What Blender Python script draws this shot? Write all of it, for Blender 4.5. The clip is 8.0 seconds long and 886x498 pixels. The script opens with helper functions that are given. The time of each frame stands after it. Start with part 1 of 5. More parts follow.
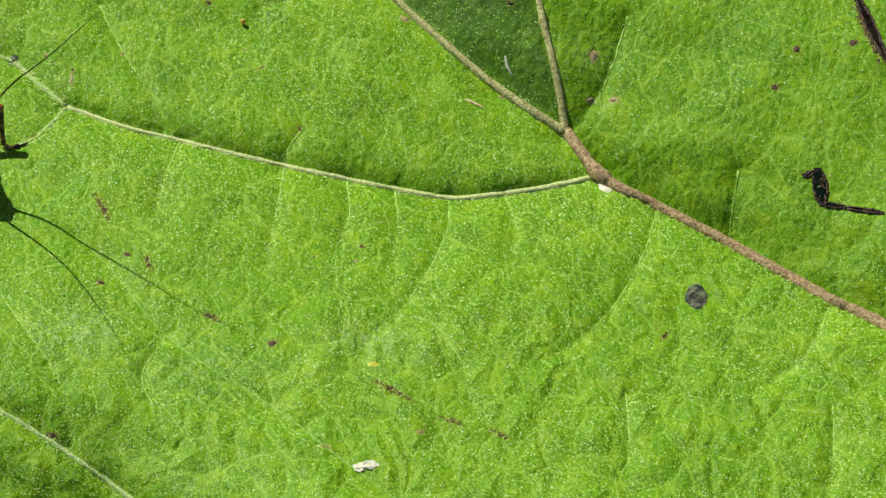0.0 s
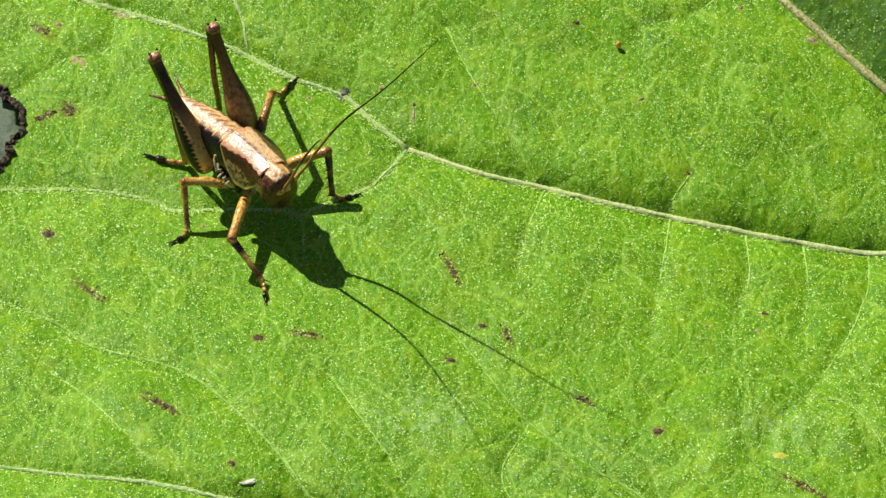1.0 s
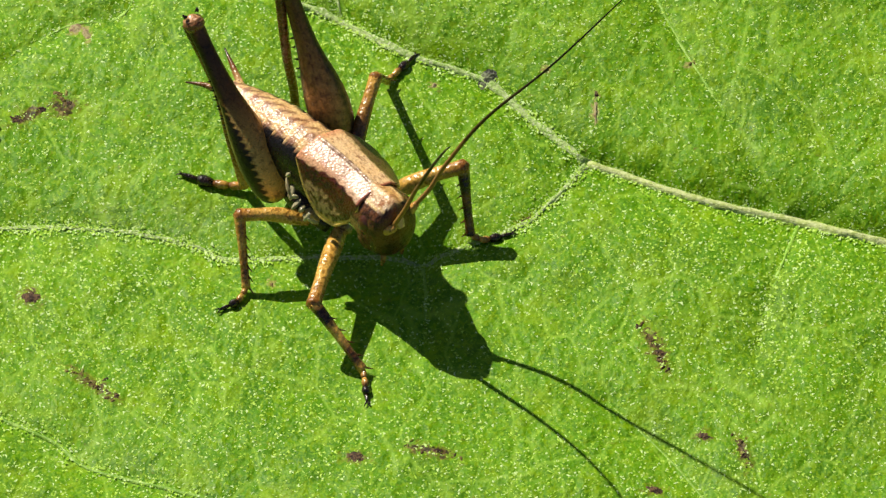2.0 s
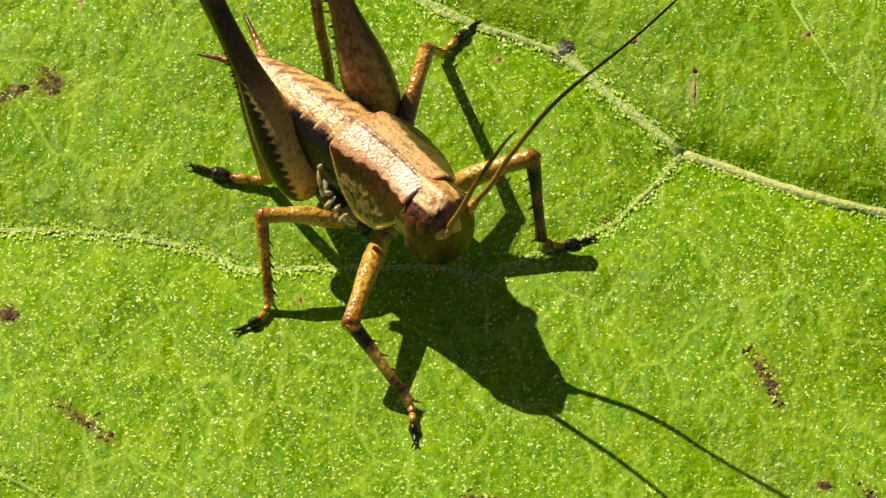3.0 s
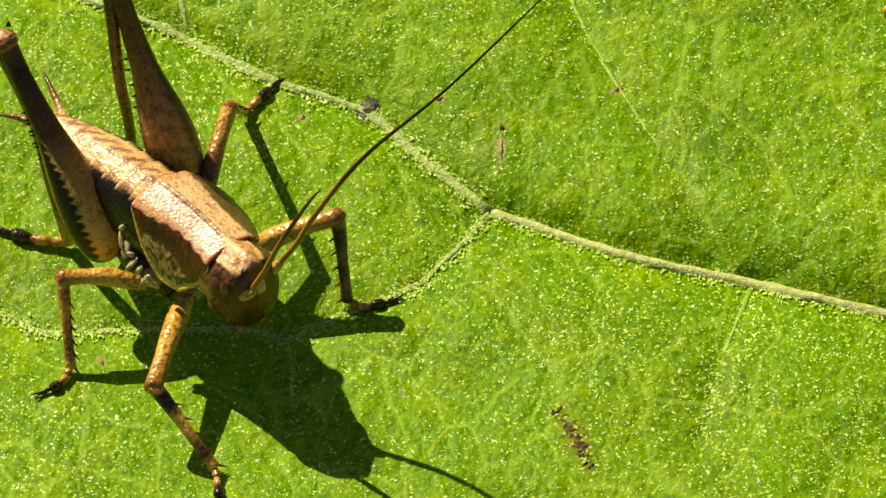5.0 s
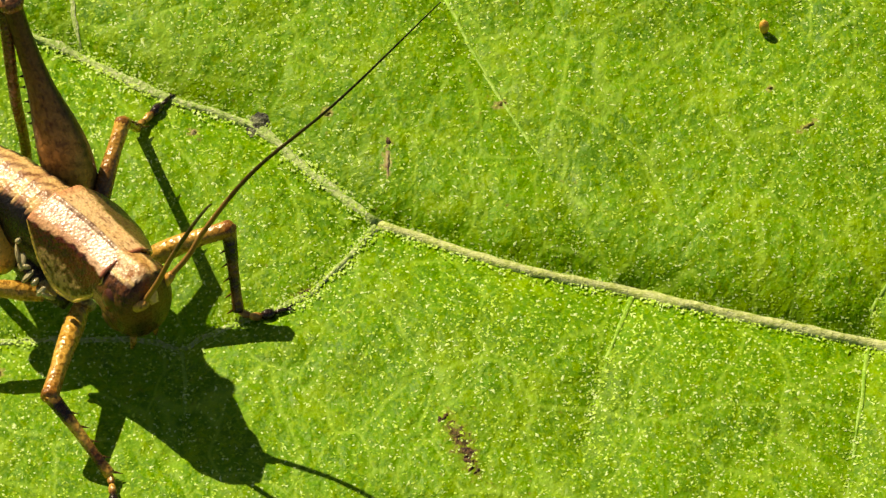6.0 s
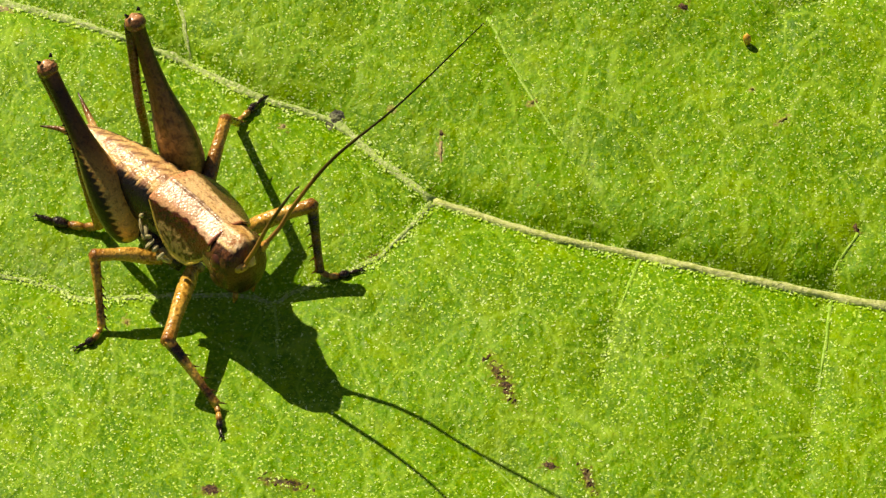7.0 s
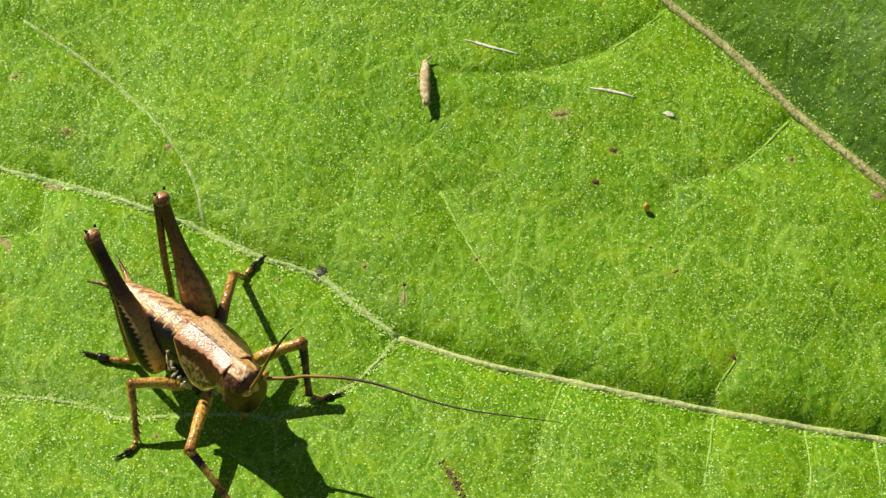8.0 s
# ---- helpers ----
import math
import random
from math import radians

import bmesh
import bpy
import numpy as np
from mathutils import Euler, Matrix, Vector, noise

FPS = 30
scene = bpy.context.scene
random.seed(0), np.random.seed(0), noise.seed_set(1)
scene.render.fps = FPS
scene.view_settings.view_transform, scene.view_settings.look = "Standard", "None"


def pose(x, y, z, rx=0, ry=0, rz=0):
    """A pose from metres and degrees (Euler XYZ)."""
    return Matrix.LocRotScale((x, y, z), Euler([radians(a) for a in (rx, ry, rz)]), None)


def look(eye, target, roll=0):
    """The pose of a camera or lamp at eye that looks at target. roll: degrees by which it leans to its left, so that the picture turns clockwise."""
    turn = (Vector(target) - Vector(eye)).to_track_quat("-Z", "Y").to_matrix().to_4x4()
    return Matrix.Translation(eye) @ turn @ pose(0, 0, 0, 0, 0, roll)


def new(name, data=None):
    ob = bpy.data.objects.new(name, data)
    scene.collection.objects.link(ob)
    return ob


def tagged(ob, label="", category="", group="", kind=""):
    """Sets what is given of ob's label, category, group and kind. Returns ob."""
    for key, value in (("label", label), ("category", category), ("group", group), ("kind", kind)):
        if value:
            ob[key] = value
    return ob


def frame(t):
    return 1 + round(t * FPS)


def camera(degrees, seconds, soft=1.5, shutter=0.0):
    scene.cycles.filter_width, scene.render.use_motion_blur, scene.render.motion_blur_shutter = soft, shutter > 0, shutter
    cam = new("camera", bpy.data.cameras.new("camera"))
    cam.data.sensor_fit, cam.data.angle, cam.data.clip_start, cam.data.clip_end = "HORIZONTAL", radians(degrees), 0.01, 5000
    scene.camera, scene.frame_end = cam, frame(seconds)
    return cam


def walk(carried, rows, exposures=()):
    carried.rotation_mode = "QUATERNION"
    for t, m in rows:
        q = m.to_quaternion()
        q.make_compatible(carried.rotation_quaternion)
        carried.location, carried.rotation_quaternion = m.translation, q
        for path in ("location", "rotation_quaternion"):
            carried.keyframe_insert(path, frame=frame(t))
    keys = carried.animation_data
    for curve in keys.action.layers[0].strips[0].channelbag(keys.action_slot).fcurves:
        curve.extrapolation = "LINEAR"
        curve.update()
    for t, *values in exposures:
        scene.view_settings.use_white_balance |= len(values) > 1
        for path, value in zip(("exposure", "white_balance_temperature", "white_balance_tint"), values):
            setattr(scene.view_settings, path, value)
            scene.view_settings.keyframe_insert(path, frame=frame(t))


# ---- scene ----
cam = camera(4.0, 8.0, soft=1.4)
# seconds, eye in metres, turn in degrees
PATH = [
    (0.0, 0.00000, -0.96617, 1.07304, 41.7506, -1.5701, -0.6035),
    (0.2, 0.00000, -0.96449, 1.07118, 41.8473, -1.0595, -0.3978),
    (0.5, 0.00000, -0.96056, 1.06681, 41.8659, -0.7306, -0.1281),
    (0.6, 0.00000, -0.96076, 1.06703, 41.9295, -0.5780, -0.1186),
    (0.8, 0.00000, -0.91321, 1.01423, 42.0201, -0.3139, 0.0476),
    (1.0, 0.00000, -0.80334, 0.89220, 42.0000, -0.0000, -0.0000),
    (1.2, 0.00000, -0.70442, 0.78234, 42.1105, 0.0894, -0.0485),
    (1.5, 0.00000, -0.61835, 0.68675, 42.3141, 0.3827, 0.0667),
    (1.7, 0.00000, -0.57578, 0.63947, 42.3299, 0.5008, 0.2960),
    (2.0, 0.00000, -0.51817, 0.57549, 42.3129, 0.8748, 0.3724),
    (2.2, 0.00000, -0.48920, 0.54331, 42.3377, 1.0456, 0.3999),
    (3.3, 0.00000, -0.42221, 0.46891, 42.5298, 1.1509, 0.8518),
    (3.5, 0.00000, -0.42223, 0.46893, 42.6195, 1.1972, 0.7853),
    (4.0, 0.00000, -0.42074, 0.46728, 42.5301, 1.3470, 0.7053),
    (4.5, 0.00000, -0.42112, 0.46771, 42.6367, 1.1487, 0.3108),
    (5.0, 0.00000, -0.41999, 0.46644, 42.6905, 0.7569, -0.0554),
    (5.2, 0.00000, -0.42137, 0.46798, 42.7532, 0.6584, -0.2453),
    (6.3, 0.00000, -0.44423, 0.49336, 42.6575, 0.5976, -0.6938),
    (6.5, 0.00000, -0.46849, 0.52031, 42.5369, 0.6681, -0.7117),
    (7.0, 0.00000, -0.53113, 0.58988, 42.4548, 0.8092, -0.5919),
    (7.5, 0.00000, -0.59943, 0.66573, 42.5493, 0.7431, -0.8457),
    (7.7, 0.00000, -0.63281, 0.70281, 42.7676, 0.9131, -1.0203),
    (8.0, 0.00000, -0.67123, 0.74547, 42.9270, 0.9692, -1.0755),
]
EXPOSURES = [(0.0, 0.04, 6250, 10), (0.5, 0.14, 6250, 10), (1.0, 0.14, 6250, 10), (1.5, 0.03, 6350, 10), (2.2, 0.02, 6800, 10), (3.3, 0.05, 8600, 8), (6.5, 0.08, 8700, 8), (7.5, 0.04, 7700, 10), (8.0, 0.01, 6800, 10)]
walk(cam, [(t, pose(*row)) for t, *row in PATH], EXPOSURES)

# ---- daylight ----
SUN_WAY = Vector((-0.667, 0.81, 1.0)).normalized()          # towards the sun
SUN_UP = math.asin(SUN_WAY.z)
SUN_TURN = math.atan2(SUN_WAY.x, SUN_WAY.y)
world = bpy.data.worlds.new("sky")
scene.world = world
world.use_nodes = True
wn = world.node_tree.nodes
sky = wn.new("ShaderNodeTexSky")
sky.sky_type, sky.sun_disc = "NISHITA", False
sky.sun_elevation, sky.sun_rotation = SUN_UP, SUN_TURN
world.node_tree.links.new(sky.outputs[0], wn["Background"].inputs[0])
wn["Background"].inputs[1].default_value = 0.045
sun = new("sun", bpy.data.lights.new("sun", "SUN"))
sun.data.energy, sun.data.angle, sun.data.color = 5.1, radians(0.53), (1.0, 0.95, 0.84)
sun.matrix_world = look(SUN_WAY * 3.0, (0, 0, 0))

MM = 0.001


# ---- materials ----
def srgb(r, g, b):
    f = lambda c: c / 12.92 if c <= 0.04045 else ((c + 0.055) / 1.055) ** 2.4
    return tuple(f(c / 255) for c in (r, g, b)) + (1.0,)


class Mat:
    """A node material with short ways to add nodes; all texture sizes are in millimetres."""

    def __init__(self, name, rough=0.5, gloss=0.5):
        self.m = bpy.data.materials.new(name)
        self.m.use_nodes = True
        self.n, self.l = self.m.node_tree.nodes, self.m.node_tree.links
        self.bsdf = self.n["Principled BSDF"]
        self.bsdf.inputs["Roughness"].default_value = rough
        self.bsdf.inputs["Specular IOR Level"].default_value = gloss
        self.co = self.n.new("ShaderNodeTexCoord").outputs["Object"]

    def put(self, value, socket):
        if isinstance(value, (int, float, tuple)):
            socket.default_value = value
        else:
            self.l.new(value, socket)

    def noise(self, mm, detail=3.0, rough=0.55, distort=0.0, stretch=(1, 1, 1)):
        mp = self.n.new("ShaderNodeMapping")
        mp.inputs["Scale"].default_value = [s / (mm * MM) for s in stretch]
        self.l.new(self.co, mp.inputs[0])
        t = self.n.new("ShaderNodeTexNoise")
        t.inputs["Scale"].default_value = 1.0
        t.inputs["Detail"].default_value, t.inputs["Roughness"].default_value = detail, rough
        t.inputs["Distortion"].default_value = distort
        self.l.new(mp.outputs[0], t.inputs["Vector"])
        return t.outputs[0]

    def cells(self, mm, warp=None, amount=0.0):
        """A net of cells; mm: their width and length."""
        mp = self.n.new("ShaderNodeMapping")
        mp.inputs["Scale"].default_value = [1 / (mm[0] * MM), 1 / (mm[1] * MM), 0.2 / (mm[0] * MM)]
        src = self.co
        if warp is not None:
            add = self.n.new("ShaderNodeVectorMath")
            add.operation = "MULTIPLY_ADD"
            self.l.new(warp, add.inputs[0])
            add.inputs[1].default_value = [amount * MM] * 3
            self.l.new(self.co, add.inputs[2])
            src = add.outputs[0]
        self.l.new(src, mp.inputs[0])
        t = self.n.new("ShaderNodeTexVoronoi")
        t.feature = "DISTANCE_TO_EDGE"
        t.inputs["Scale"].default_value = 1.0
        self.l.new(mp.outputs[0], t.inputs["Vector"])
        return t.outputs["Distance"]

    def ramp(self, value, a, b, lo=0.0, hi=1.0):
        r = self.n.new("ShaderNodeMapRange")
        r.interpolation_type = "SMOOTHSTEP"
        self.l.new(value, r.inputs[0])
        for i, v in zip((1, 2, 3, 4), (a, b, lo, hi)):
            r.inputs[i].default_value = v
        return r.outputs[0]

    def calc(self, op, a, b=0.0, c=0.0):
        m = self.n.new("ShaderNodeMath")
        m.operation = op
        for i, v in enumerate((a, b, c)):
            self.put(v, m.inputs[i])
        return m.outputs[0]

    def mix(self, fac, a, b, blend="MIX"):
        m = self.n.new("ShaderNodeMix")
        m.data_type, m.blend_type = "RGBA", blend
        self.put(fac, m.inputs[0])
        self.put(a, m.inputs[6])
        self.put(b, m.inputs[7])
        return m.outputs[2]

    def attr(self, name):
        a = self.n.new("ShaderNodeAttribute")
        a.attribute_name = name
        return a

    def bump(self, height, mm, strength=1.0, before=None):
        b = self.n.new("ShaderNodeBump")
        b.inputs["Strength"].default_value, b.inputs["Distance"].default_value = strength, mm * MM
        self.l.new(height, b.inputs["Height"])
        if before is not None:
            self.l.new(before, b.inputs["Normal"])
        return b.outputs[0]

    def done(self, colour, normal=None):
        self.put(colour, self.bsdf.inputs["Base Color"])
        if normal is not None:
            self.l.new(normal, self.bsdf.inputs["Normal"])
        return self.m


def leaf_material():
    """Green skin with a net of fine veins, soft grain, dead stains and a dusty bloom."""
    k = Mat("leaf_green", 0.5, 0.16)
    big, mid, fine, tiny = k.noise(16, 3), k.noise(2.6, 4), k.noise(0.55, 3, 0.6), k.noise(0.16, 2, 0.6)
    streak = k.noise(0.34, 2, 0.6, 0.2, (1.3, 0.85, 1))
    warp = k.n.new("ShaderNodeTexNoise")
    warp.inputs["Scale"].default_value, warp.inputs["Detail"].default_value = 170.0, 2.0
    k.l.new(k.co, warp.inputs["Vector"])
    net_a = k.cells((4.0, 6.6), warp=warp.outputs["Color"], amount=4.0)
    net_b = k.cells((1.25, 1.7), warp=warp.outputs["Color"], amount=1.0)
    net_c = k.cells((0.42, 0.5))
    base = k.mix(k.ramp(big, 0.35, 0.65), LEAF_A, LEAF_B)
    base = k.mix(k.ramp(mid, 0.47, 0.68, 0, 0.6), base, LEAF_C)
    base = k.mix(k.ramp(k.noise(5.0, 3), 0.50, 0.66, 0, 0.5), base, LEAF_D)
    base = k.mix(k.ramp(fine, 0.48, 0.62, 0, 0.5), base, LEAF_D)
    base = k.mix(k.ramp(streak, 0.50, 0.62, 0, 0.55), base, LEAF_C)
    base = k.mix(k.ramp(net_a, 0.0, 0.034, 0.42, 0.0), base, LEAF_NET)
    base = k.mix(k.ramp(net_b, 0.0, 0.05, 0.13, 0.0), base, LEAF_NET)
    base = k.mix(k.ramp(tiny, 0.54, 0.62, 0, 0.30), base, LEAF_NET)
    # shade between the two ribs, painted as a darker green
    base = k.mix(k.calc("MULTIPLY", k.attr("rib_shade").outputs["Fac"], k.ramp(k.noise(2.2, 3), 0.25, 0.6, 0.5, 1.0)), base, srgb(62, 100, 34))
    bloom = k.calc("MULTIPLY", k.attr("bloom").outputs["Fac"], k.ramp(k.noise(0.8, 4, 0.7), 0.4, 0.75))
    base = k.mix(bloom, base, srgb(178, 205, 140))
    ragged = k.calc("MULTIPLY_ADD", k.noise(0.42, 4, 0.7), 2.2, -1.15)
    tan = k.calc("ADD", k.attr("scar").outputs["Fac"], ragged)
    base = k.mix(k.ramp(tan, 0.30, 0.62, 0, 0.85), base, srgb(172, 164, 92))
    dead = k.calc("ADD", k.attr("stain").outputs["Fac"], ragged)
    base = k.mix(k.ramp(dead, 0.15, 0.5, 0, 0.6), base, srgb(138, 140, 40))
    base = k.mix(k.ramp(dead, 0.42, 0.62, 0, 0.92), base, k.mix(k.ramp(k.noise(0.2, 2), 0.42, 0.58), srgb(104, 78, 46), srgb(46, 30, 20)))
    quilt = k.attr("quilt").outputs["Fac"]
    nrm = k.bump(k.calc("MULTIPLY", k.ramp(net_a, 0.0, 0.46), quilt), 0.55, 0.8)
    nrm = k.bump(k.ramp(net_b, 0.0, 0.40), 0.08, 0.9, nrm)
    nrm = k.bump(k.calc("MULTIPLY", mid, quilt), 0.3, 0.6, nrm)
    nrm = k.bump(net_c, 0.09, 0.7, nrm)
    nrm = k.bump(fine, 0.07, 0.7, nrm)
    nrm = k.bump(tiny, 0.05, 0.8, nrm)
    k.put(k.ramp(k.noise(1.2, 3), 0.3, 0.7, 0.42, 0.64), k.bsdf.inputs["Roughness"])
    k.done(base, nrm)
    thin = k.n.new("ShaderNodeBsdfTranslucent")
    k.l.new(k.mix(0.6, base, srgb(150, 190, 10)), thin.inputs[0])
    both = k.n.new("ShaderNodeMixShader")
    both.inputs[0].default_value = 0.15
    k.l.new(k.bsdf.outputs[0], both.inputs[1])
    k.l.new(thin.outputs[0], both.inputs[2])
    k.l.new(both.outputs[0], k.n["Material Output"].inputs[0])
    return k.m


def hair_material():
    """Short pale hairs, light green to whitish from hair to hair."""
    k = Mat("leaf_hair", 0.6, 0.15)
    pick = k.n.new("ShaderNodeNewGeometry").outputs["Random Per Island"]
    c = k.mix(k.ramp(pick, 0.0, 0.45), srgb(136, 188, 20), srgb(186, 222, 84))
    c = k.mix(k.ramp(pick, 0.5, 0.95), c, srgb(212, 238, 160))
    return k.done(c)


def grainy(name, a, b, mm=0.5, rough=0.6, depth=0.06, gloss=0.4, speck=None):
    k = Mat(name, rough, gloss)
    n1, n2 = k.noise(mm, 4, 0.65), k.noise(mm * 0.22, 3, 0.6)
    c = k.mix(k.ramp(n1, 0.42, 0.60), a, b)
    if speck:
        c = k.mix(k.ramp(k.noise(mm * 0.6, 2), 0.54, 0.62, 0, 0.8), c, speck)
    nrm = k.bump(n1, depth * 3, 0.7)
    nrm = k.bump(n2, depth * 1.2, 0.7, nrm)
    return k.done(c, nrm)


def chitin(name, rough=0.30, mottle=0.5, mm=0.4, gloss=0.5, pit=0.09, coat=0.0):
    """Insect skin: the mesh gives the pattern's colour, the material its mottling, low dents and gloss."""
    k = Mat(name, rough, gloss)
    tint = k.attr("tint").outputs["Color"]
    n1, n2, n3, n4 = k.noise(mm, 3, 0.6, 0.6), k.noise(mm * 0.42, 3, 0.6), k.noise(mm * 3, 3), k.noise(mm * 0.2, 2, 0.6)
    dark = k.mix(1.0, tint, (0.46, 0.36, 0.28, 1.0), "MULTIPLY")
    pale = k.mix(1.0, tint, (1.35, 1.32, 1.18, 1.0), "MULTIPLY")
    warm = k.mix(1.0, tint, (1.0, 0.90, 0.74, 1.0), "MULTIPLY")
    c = k.mix(k.ramp(n3, 0.42, 0.62, 0, 0.5), tint, warm)
    c = k.mix(k.ramp(n1, 0.53, 0.61, 0, mottle), c, dark)
    c = k.mix(k.ramp(n2, 0.53, 0.62, 0, mottle), c, pale)
    c = k.mix(k.ramp(n4, 0.54, 0.64, 0, 0.4 * mottle), c, dark)
    dents = k.n.new("ShaderNodeTexVoronoi")
    dents.inputs["Scale"].default_value = 1 / (0.62 * mm * MM)
    k.l.new(k.co, dents.inputs["Vector"])
    nrm = k.bump(dents.outputs["Distance"], pit, 1.0)
    nrm = k.bump(n2, pit * 0.5, 1.0, nrm)
    nrm = k.bump(n4, pit * 0.12, 1.0, nrm)
    k.put(k.ramp(n2, 0.3, 0.7, rough - 0.06, rough + 0.12), k.bsdf.inputs["Roughness"])
    k.bsdf.inputs["Coat Weight"].default_value, k.bsdf.inputs["Coat Roughness"].default_value = coat, 0.12
    return k.done(c, nrm)


LEAF_A, LEAF_B = srgb(90, 147, 0), srgb(105, 160, 0)
LEAF_C, LEAF_D, LEAF_NET = srgb(146, 182, 0), srgb(56, 110, 0), srgb(170, 214, 72)
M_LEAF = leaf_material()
M_RIB = grainy("midrib_skin", srgb(182, 162, 112), srgb(146, 118, 80), 0.45, 0.65, 0.07, speck=srgb(108, 78, 52))
M_RIB_PALE = grainy("side_rib_skin", srgb(196, 196, 128), srgb(158, 160, 88), 0.4, 0.6, 0.07, speck=srgb(118, 96, 58))
M_LONG = grainy("long_vein_skin", srgb(206, 216, 144), srgb(178, 194, 102), 0.4, 0.6, 0.08, speck=srgb(218, 226, 164))
M_VEIN = grainy("vein_skin", srgb(148, 188, 66), srgb(108, 158, 16), 0.6, 0.5, 0.05)
M_VEIN_PALE = grainy("pale_vein_skin", srgb(188, 212, 130), srgb(152, 190, 82), 0.35, 0.6, 0.10, speck=srgb(222, 232, 184))
M_FINE = grainy("fine_vein_skin", srgb(158, 200, 74), srgb(120, 170, 30), 0.6, 0.5, 0.04)
M_HAIR = hair_material()
M_SPOT = grainy("dead_spot", srgb(64, 40, 26), srgb(122, 92, 58), 0.3, 0.7, 0.10, speck=srgb(34, 20, 14))
M_SPOT_PALE = grainy("dry_spot", srgb(178, 166, 116), srgb(140, 116, 84), 0.4, 0.7, 0.08)
M_SPOT_ROSE = grainy("rosy_spot", srgb(150, 148, 64), srgb(126, 104, 50), 0.3, 0.6, 0.05)
M_SPOT_YELLOW = grainy("yellow_spot", srgb(206, 196, 56), srgb(170, 176, 40), 0.5, 0.6, 0.03)
M_SPOT_BROWN = grainy("brown_fleck", srgb(120, 104, 44), srgb(96, 70, 40), 0.3, 0.7, 0.06)
M_ROT = grainy("black_rot", srgb(12, 11, 9), srgb(112, 120, 84), 0.9, 0.4, 0.2, speck=srgb(18, 16, 12))
M_RIM = grainy("dry_rim", srgb(34, 26, 20), srgb(96, 78, 58), 0.35, 0.8, 0.05)
M_WHITE = grainy("white_flake", srgb(240, 238, 214), srgb(206, 206, 172), 0.4, 0.9, 0.05, 0.1)
M_HUSK = grainy("husk_straw", srgb(236, 218, 172), srgb(200, 172, 122), 0.4, 0.8, 0.10, 0.2)
M_EGG = grainy("egg_shell", srgb(236, 190, 84), srgb(214, 156, 56), 0.4, 0.4, 0.03)
M_SOIL = grainy("soil", srgb(34, 29, 21), srgb(22, 20, 14), 14.0, 0.95, 3.0, 0.02)
M_BLADE = grainy("lower_leaf_green", srgb(62, 84, 46), srgb(46, 66, 34), 6.0, 0.6, 0.2)
M_BODY = chitin("cricket_body", 0.28, 0.62, 0.30, 0.55, 0.030)
M_HEAD = chitin("cricket_head", 0.30, 0.65, 0.28, 0.45, 0.030)
M_FEMUR = chitin("cricket_femur", 0.32, 0.7, 0.36, 0.4, 0.026)
M_LEG = chitin("cricket_leg", 0.22, 0.85, 0.44, 0.6, 0.05)
M_EYE = chitin("cricket_eye", 0.14, 0.2, 0.2, 0.6, 0.01)
M_FEELER = chitin("cricket_feeler", 0.45, 0.2, 0.3, 0.3, 0.01)


# ---- mesh helpers ----
def mesh_ob(name, verts, faces, material, parent=None, label="", tint=None, smooth=True, values=None):
    me = bpy.data.meshes.new(name)
    me.from_pydata([tuple(v) for v in verts], [], faces)
    me.materials.append(material)
    if tint is not None:
        a = me.color_attributes.new("tint", "FLOAT_COLOR", "POINT")
        a.data.foreach_set("color", np.asarray(tint, dtype=np.float32).ravel())
    for key, value in (values or {}).items():
        a = me.attributes.new(key, "FLOAT", "POINT")
        a.data.foreach_set("value", np.asarray(value, dtype=np.float32).ravel())
    if smooth:
        me.polygons.foreach_set("use_smooth", [True] * len(me.polygons))
    me.update()
    ob = new(name, me)
    ob.parent = parent
    return tagged(ob, label)


def spline(points, n):
    """n points on a smooth curve through the given ones, of any dimension."""
    p = np.array(points, float)
    if len(p) == 2:
        return p[0] + (p[1] - p[0]) * np.linspace(0, 1, n)[:, None]
    seg = np.sqrt((np.diff(p[:, :min(3, p.shape[1])], axis=0) ** 2).sum(1))
    at = np.concatenate([[0], np.cumsum(seg)])
    ext = np.vstack([2 * p[0] - p[1], p, 2 * p[-1] - p[-2]])
    out = []
    for s in np.linspace(0, at[-1], n):
        i = min(max(int(np.searchsorted(at, s, side="right")) - 1, 0), len(seg) - 1)
        u = (s - at[i]) / seg[i]
        a, b, c, d = ext[i:i + 4]
        out.append(0.5 * (2 * b + (c - a) * u + (2 * a - 5 * b + 4 * c - d) * u * u + (3 * b - a - 3 * c + d) * u ** 3))
    return np.array(out)


